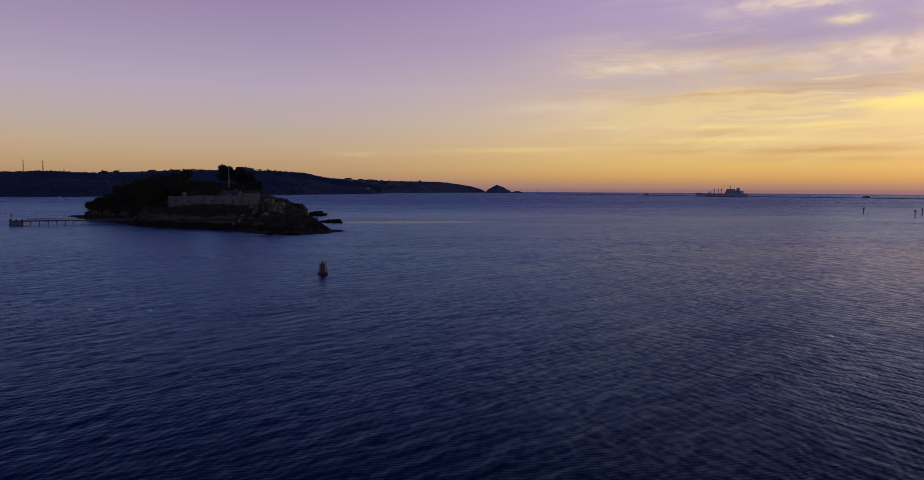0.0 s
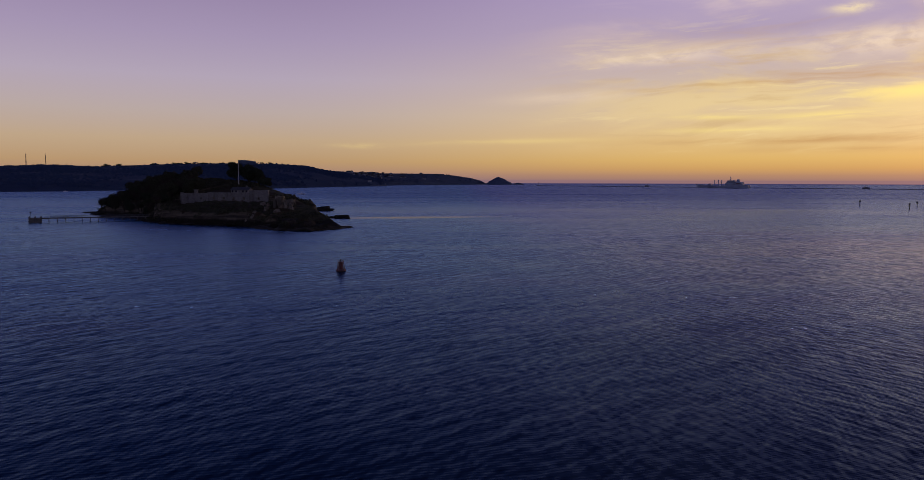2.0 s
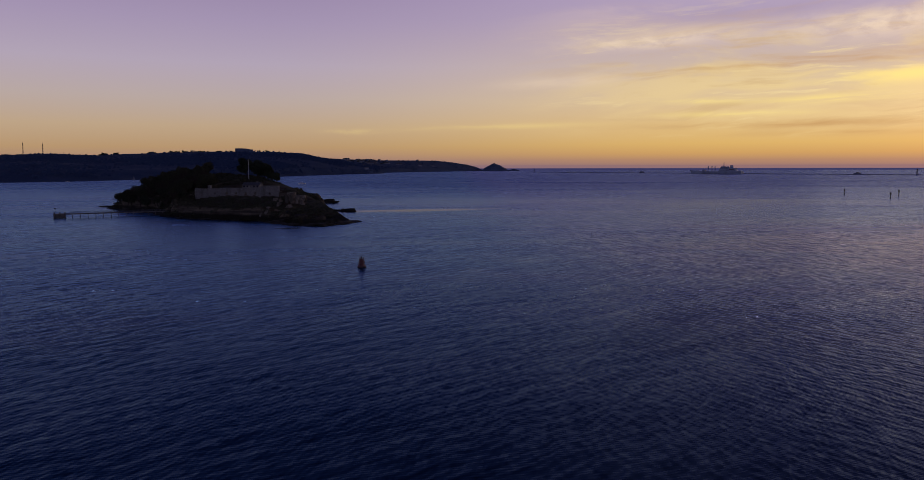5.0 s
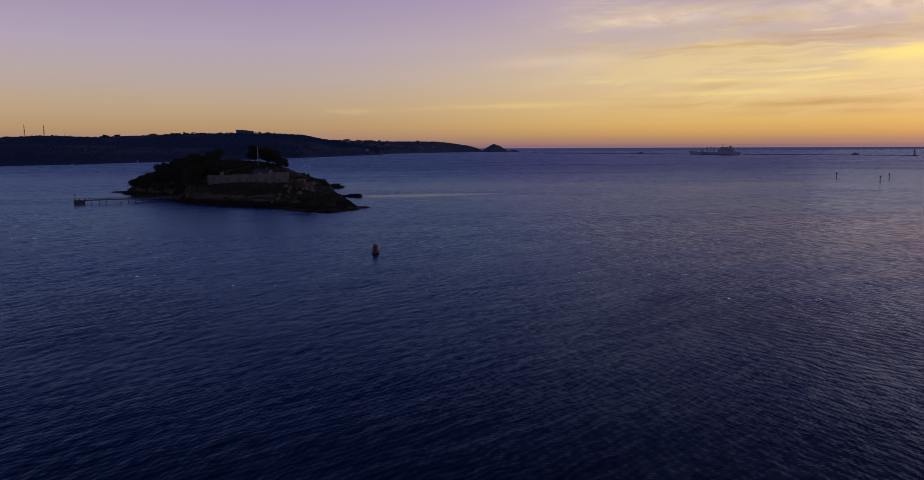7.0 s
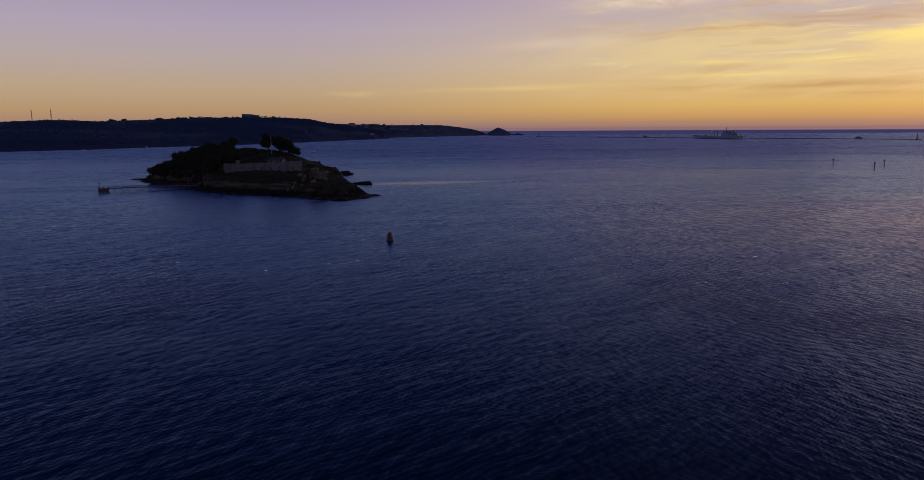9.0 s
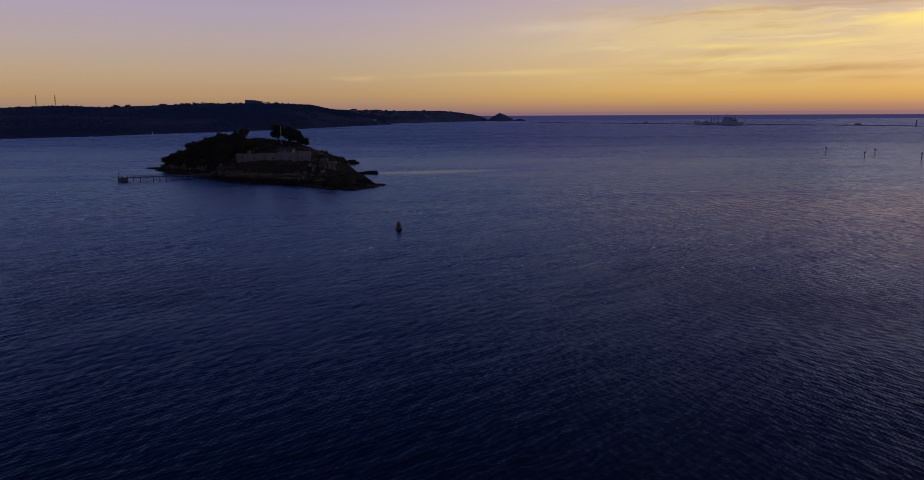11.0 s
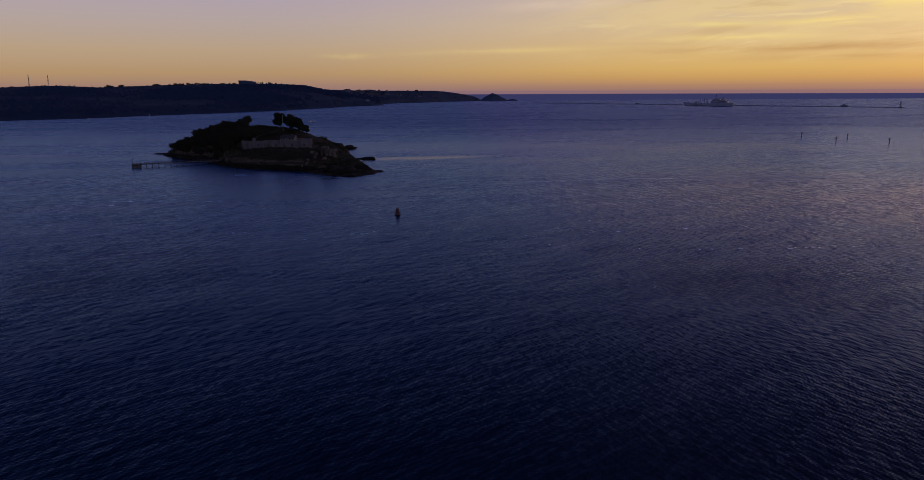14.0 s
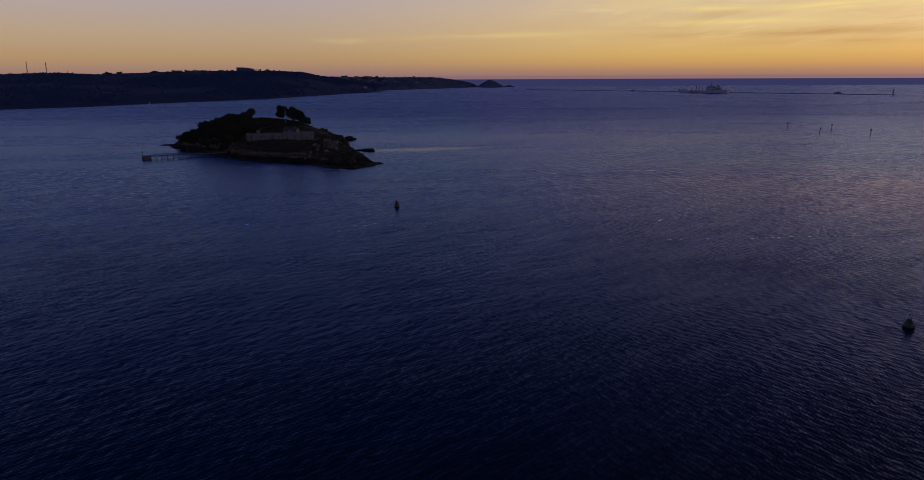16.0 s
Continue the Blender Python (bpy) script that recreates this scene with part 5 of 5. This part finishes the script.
def lattice_mast(x, y, z0, z1, label):
    ob = thing("radio_mast", pose(x, y, z0), label, "mast", "radio masts")
    h = z1 - z0
    for i in range(4):
        a = math.pi / 4 + math.pi / 2 * i
        bm = bmesh.new()
        rod(bm, (3.0 * math.cos(a), 3.0 * math.sin(a), -6), (0.9 * math.cos(a), 0.9 * math.sin(a), h * 0.86), 0.35, 0.3, 5)
        part("leg", bm, M_STEEL, ob)
    bm = bmesh.new()
    for j in range(12):
        z = j / 12 * h * 0.86
        for i in range(4):
            a, b = math.pi / 4 + math.pi / 2 * i, math.pi / 4 + math.pi / 2 * (i + 1)
            r0, r1 = 3.0 - 2.1 * z / (h * 0.86), 3.0 - 2.1 * (z + h * 0.07) / (h * 0.86)
            rod(bm, (r0 * math.cos(a), r0 * math.sin(a), z), (r1 * math.cos(b), r1 * math.sin(b), z + h * 0.07), 0.2, 0.2, 4)
    part("bracing", bm, M_STEEL, ob)
    for f, s in ((0.5, 2.6), (0.72, 2.2), (0.84, 1.8)):
        bm = bmesh.new()
        block(bm, -s, -s, h * f, s, s, h * f + 1.6, 0.1)
        part("aerial_deck", bm, M_STEEL, ob)
    bm = bmesh.new()
    rod(bm, (0, 0, h * 0.84), (0, 0, h), 0.55, 0.25, 6)
    part("spire", bm, M_STEEL, ob)


lattice_mast(-2068, 3480, 90, 153.0, "slender lattice radio mast on the headland ridge")
lattice_mast(-1972, 3475, 90, 150.5, "lattice radio mast with aerials on the headland ridge")


def ridge_things():
    wall = thing("rifle_range_wall", pose(-976, 3196, 92, 0, 0, 3), "massive tall stone wall on the headland ridge", "wall")
    for x0, x1, top in ((0, 32, 20.5), (32, 48, 19.4), (48, 62, 17.6), (62, 76, 15.2)):
        bm = bmesh.new()
        block(bm, x0, 0, -10, x1, 7, top, 0.4)
        part("wall_section", bm, M_FAR_ROCK, wall)
    for i in range(5):
        bm = bmesh.new()
        block(bm, 3 + i * 14, -3, -10, 6 + i * 14, 0.2, 13, 0.2, 0.8)
        part("buttress", bm, M_FAR_ROCK, wall)
    r = random.Random(60)
    models = [broad_tree(hpose(0.2565, 1.0, 0, 2.0), 14, 11, 61, "dark windswept tree on the headland skyline", M_SCRUB, group="skyline trees", low=0.16, leaves=1500, leaf=0.9),
              broad_tree(hpose(0.315, 1.0, 0, 4.0), 12, 13, 62, "dark round tree on the headland skyline", M_SCRUB, group="skyline trees", low=0.14, leaves=1500, leaf=0.9)]
    for u, size, low in ((0.2535, 1.0, 0.75), (0.2595, 0.9, 0.8), (0.270, 0.85, 0.95), (0.273, 0.8, 0.9), (0.246, 0.5, 0.6), (0.3115, 0.8, 0.6), (0.3175, 0.85, 0.65), (0.320, 0.6, 0.6),
                         (0.3445, 0.9, 0.75), (0.349, 0.8, 0.7), (0.3535, 0.8, 0.65), (0.361, 0.95, 0.85), (0.366, 0.85, 0.7), (0.371, 0.6, 0.6), (0.384, 0.8, 0.65), (0.389, 0.75, 0.6),
                         (0.397, 0.45, 0.6), (0.411, 0.8, 0.7), (0.4145, 0.7, 0.65), (0.424, 0.5, 0.8), (0.4305, 0.7, 0.75), (0.475, 0.5, 1.3), (0.486, 0.8, 0.85), (0.4895, 0.6, 0.6),
                         (0.125, 0.6, 0.5), (0.133, 0.7, 0.5), (0.150, 0.6, 0.45), (0.160, 0.65, 0.45), (0.172, 0.6, 0.45), (0.186, 0.65, 0.5), (0.200, 0.5, 0.45), (0.222, 0.5, 0.4)):
        m = hpose(u + r.uniform(-0.0008, 0.0008), 1.0 + r.uniform(-0.02, 0.01), r.uniform(0, 360), 1.5 * size)
        copy_thing(r.choice(models), m @ Matrix.Diagonal((size, size, size * low, 1)))
    for _ in range(26):
        u, v = r.uniform(0.66, 0.84), r.uniform(0.45, 1.0)
        copy_thing(r.choice(models), hpose(u, v, r.uniform(0, 360), 1.0) @ Matrix.Scale(r.uniform(0.35, 0.7), 4))


def village():
    r = random.Random(70)
    models = []
    for i in range(3):
        models.append(house("village_house", hpose(0.70 + 0.03 * i, 0.6, 10), 13 + 4 * i, 9, 5.2, 8.4, ("white rendered house in the far coastal village", "long white house in the far coastal village",
                            "white terrace of houses in the far village")[i], M_RENDER, "village houses", 4 + i))
    for _ in range(30):
        u = r.choice((r.uniform(0.655, 0.73), r.uniform(0.73, 0.84)))
        v = r.uniform(0.35, 1.0)
        copy_thing(r.choice(models), hpose(u, v, r.uniform(-35, 35)) @ Matrix.Scale(r.uniform(0.8, 1.25), 4))
    harbour = thing("harbour_fort", hpose(0.668, 0.05, 20), "pale stone harbour fort low on the far shore", "fort")
    bm = bmesh.new()
    block(bm, -24, -9, -8, 24, 9, 9, 0.4)
    body = part("wall", bm, M_FAR_ROCK, harbour)
    bm = bmesh.new()
    block(bm, -10, -6, 9, 6, 6, 17, 0.4)
    part("upper_storey", bm, M_RENDER, harbour)
    bm = bmesh.new()
    block(bm, -11, -7, 17, 7, 7, 18.2, 0.3, 0.8)
    part("roof", bm, M_SLATE, harbour)
    for i in range(7):
        bm = bmesh.new()
        block(bm, -21 + i * 6.5, -9.2, 3, -18 + i * 6.5, -8.8, 6, 0.1)
        part("window", bm, M_GLASS_DARK, body)
    x, y, _ = (float(a[0]) for a in headland_point(np.array([0.672]), np.array([0.0])))
    pier = thing("harbour_pier", pose(x + 4, y - 10, 0, 0, 0, 62), "low stone pier running out from the far shore", "pier")
    bm = bmesh.new()
    block(bm, -20, -6, -4, 92, 6, 4.2, 0.3, 0.98)
    part("wall", bm, M_FAR_ROCK, pier)
    bm = bmesh.new()
    rod(bm, (88, 0, 4), (88, 0, 11), 0.9, 0.6, 8)
    part("light_post", bm, M_POLE, pier)


def headland_woods():
    """Woods and hedges over the headland's slopes, too far off to count: one mesh."""
    r = np.random.RandomState(81)
    n = 26000
    u, v = r.uniform(0.03, 0.97, n), r.uniform(0.03, 1.02, n)
    x, y, z = headland_point(u, v)
    patch = ripple_noise(x, y, 0.007, 33, 3)
    hedge = np.abs(ripple_noise(x, y, 0.010, 44, 2)) < 0.035
    keep = ((patch + r.uniform(-0.5, 0.5, n) > 0.05) & (v < 0.9)) | hedge
    keep &= (y < 3600) | (r.uniform(size=n) < 0.25)
    x, y, z = x[keep], y[keep], z[keep]
    m = len(x)
    c = np.stack([x, y, z + r.uniform(0.5, 6.0, m)], 1)
    a, b = r.normal(size=(m, 3)) * 0.25 + (1, 0.2, 0), r.normal(size=(m, 3)) * 0.25 + (0, -0.75, 0.6)
    a /= np.linalg.norm(a, axis=1)[:, None] / r.uniform(3, 7, (m, 1))
    b = np.cross(a, b)
    b /= np.linalg.norm(b, axis=1)[:, None] / r.uniform(2.5, 5, (m, 1))
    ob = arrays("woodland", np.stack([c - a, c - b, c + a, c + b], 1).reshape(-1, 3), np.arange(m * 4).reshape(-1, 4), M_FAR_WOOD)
    tagged(ob, "dark winter woods and hedges over the headland", "woodland", kind="stuff")


ridge_things()
village()
headland_woods()
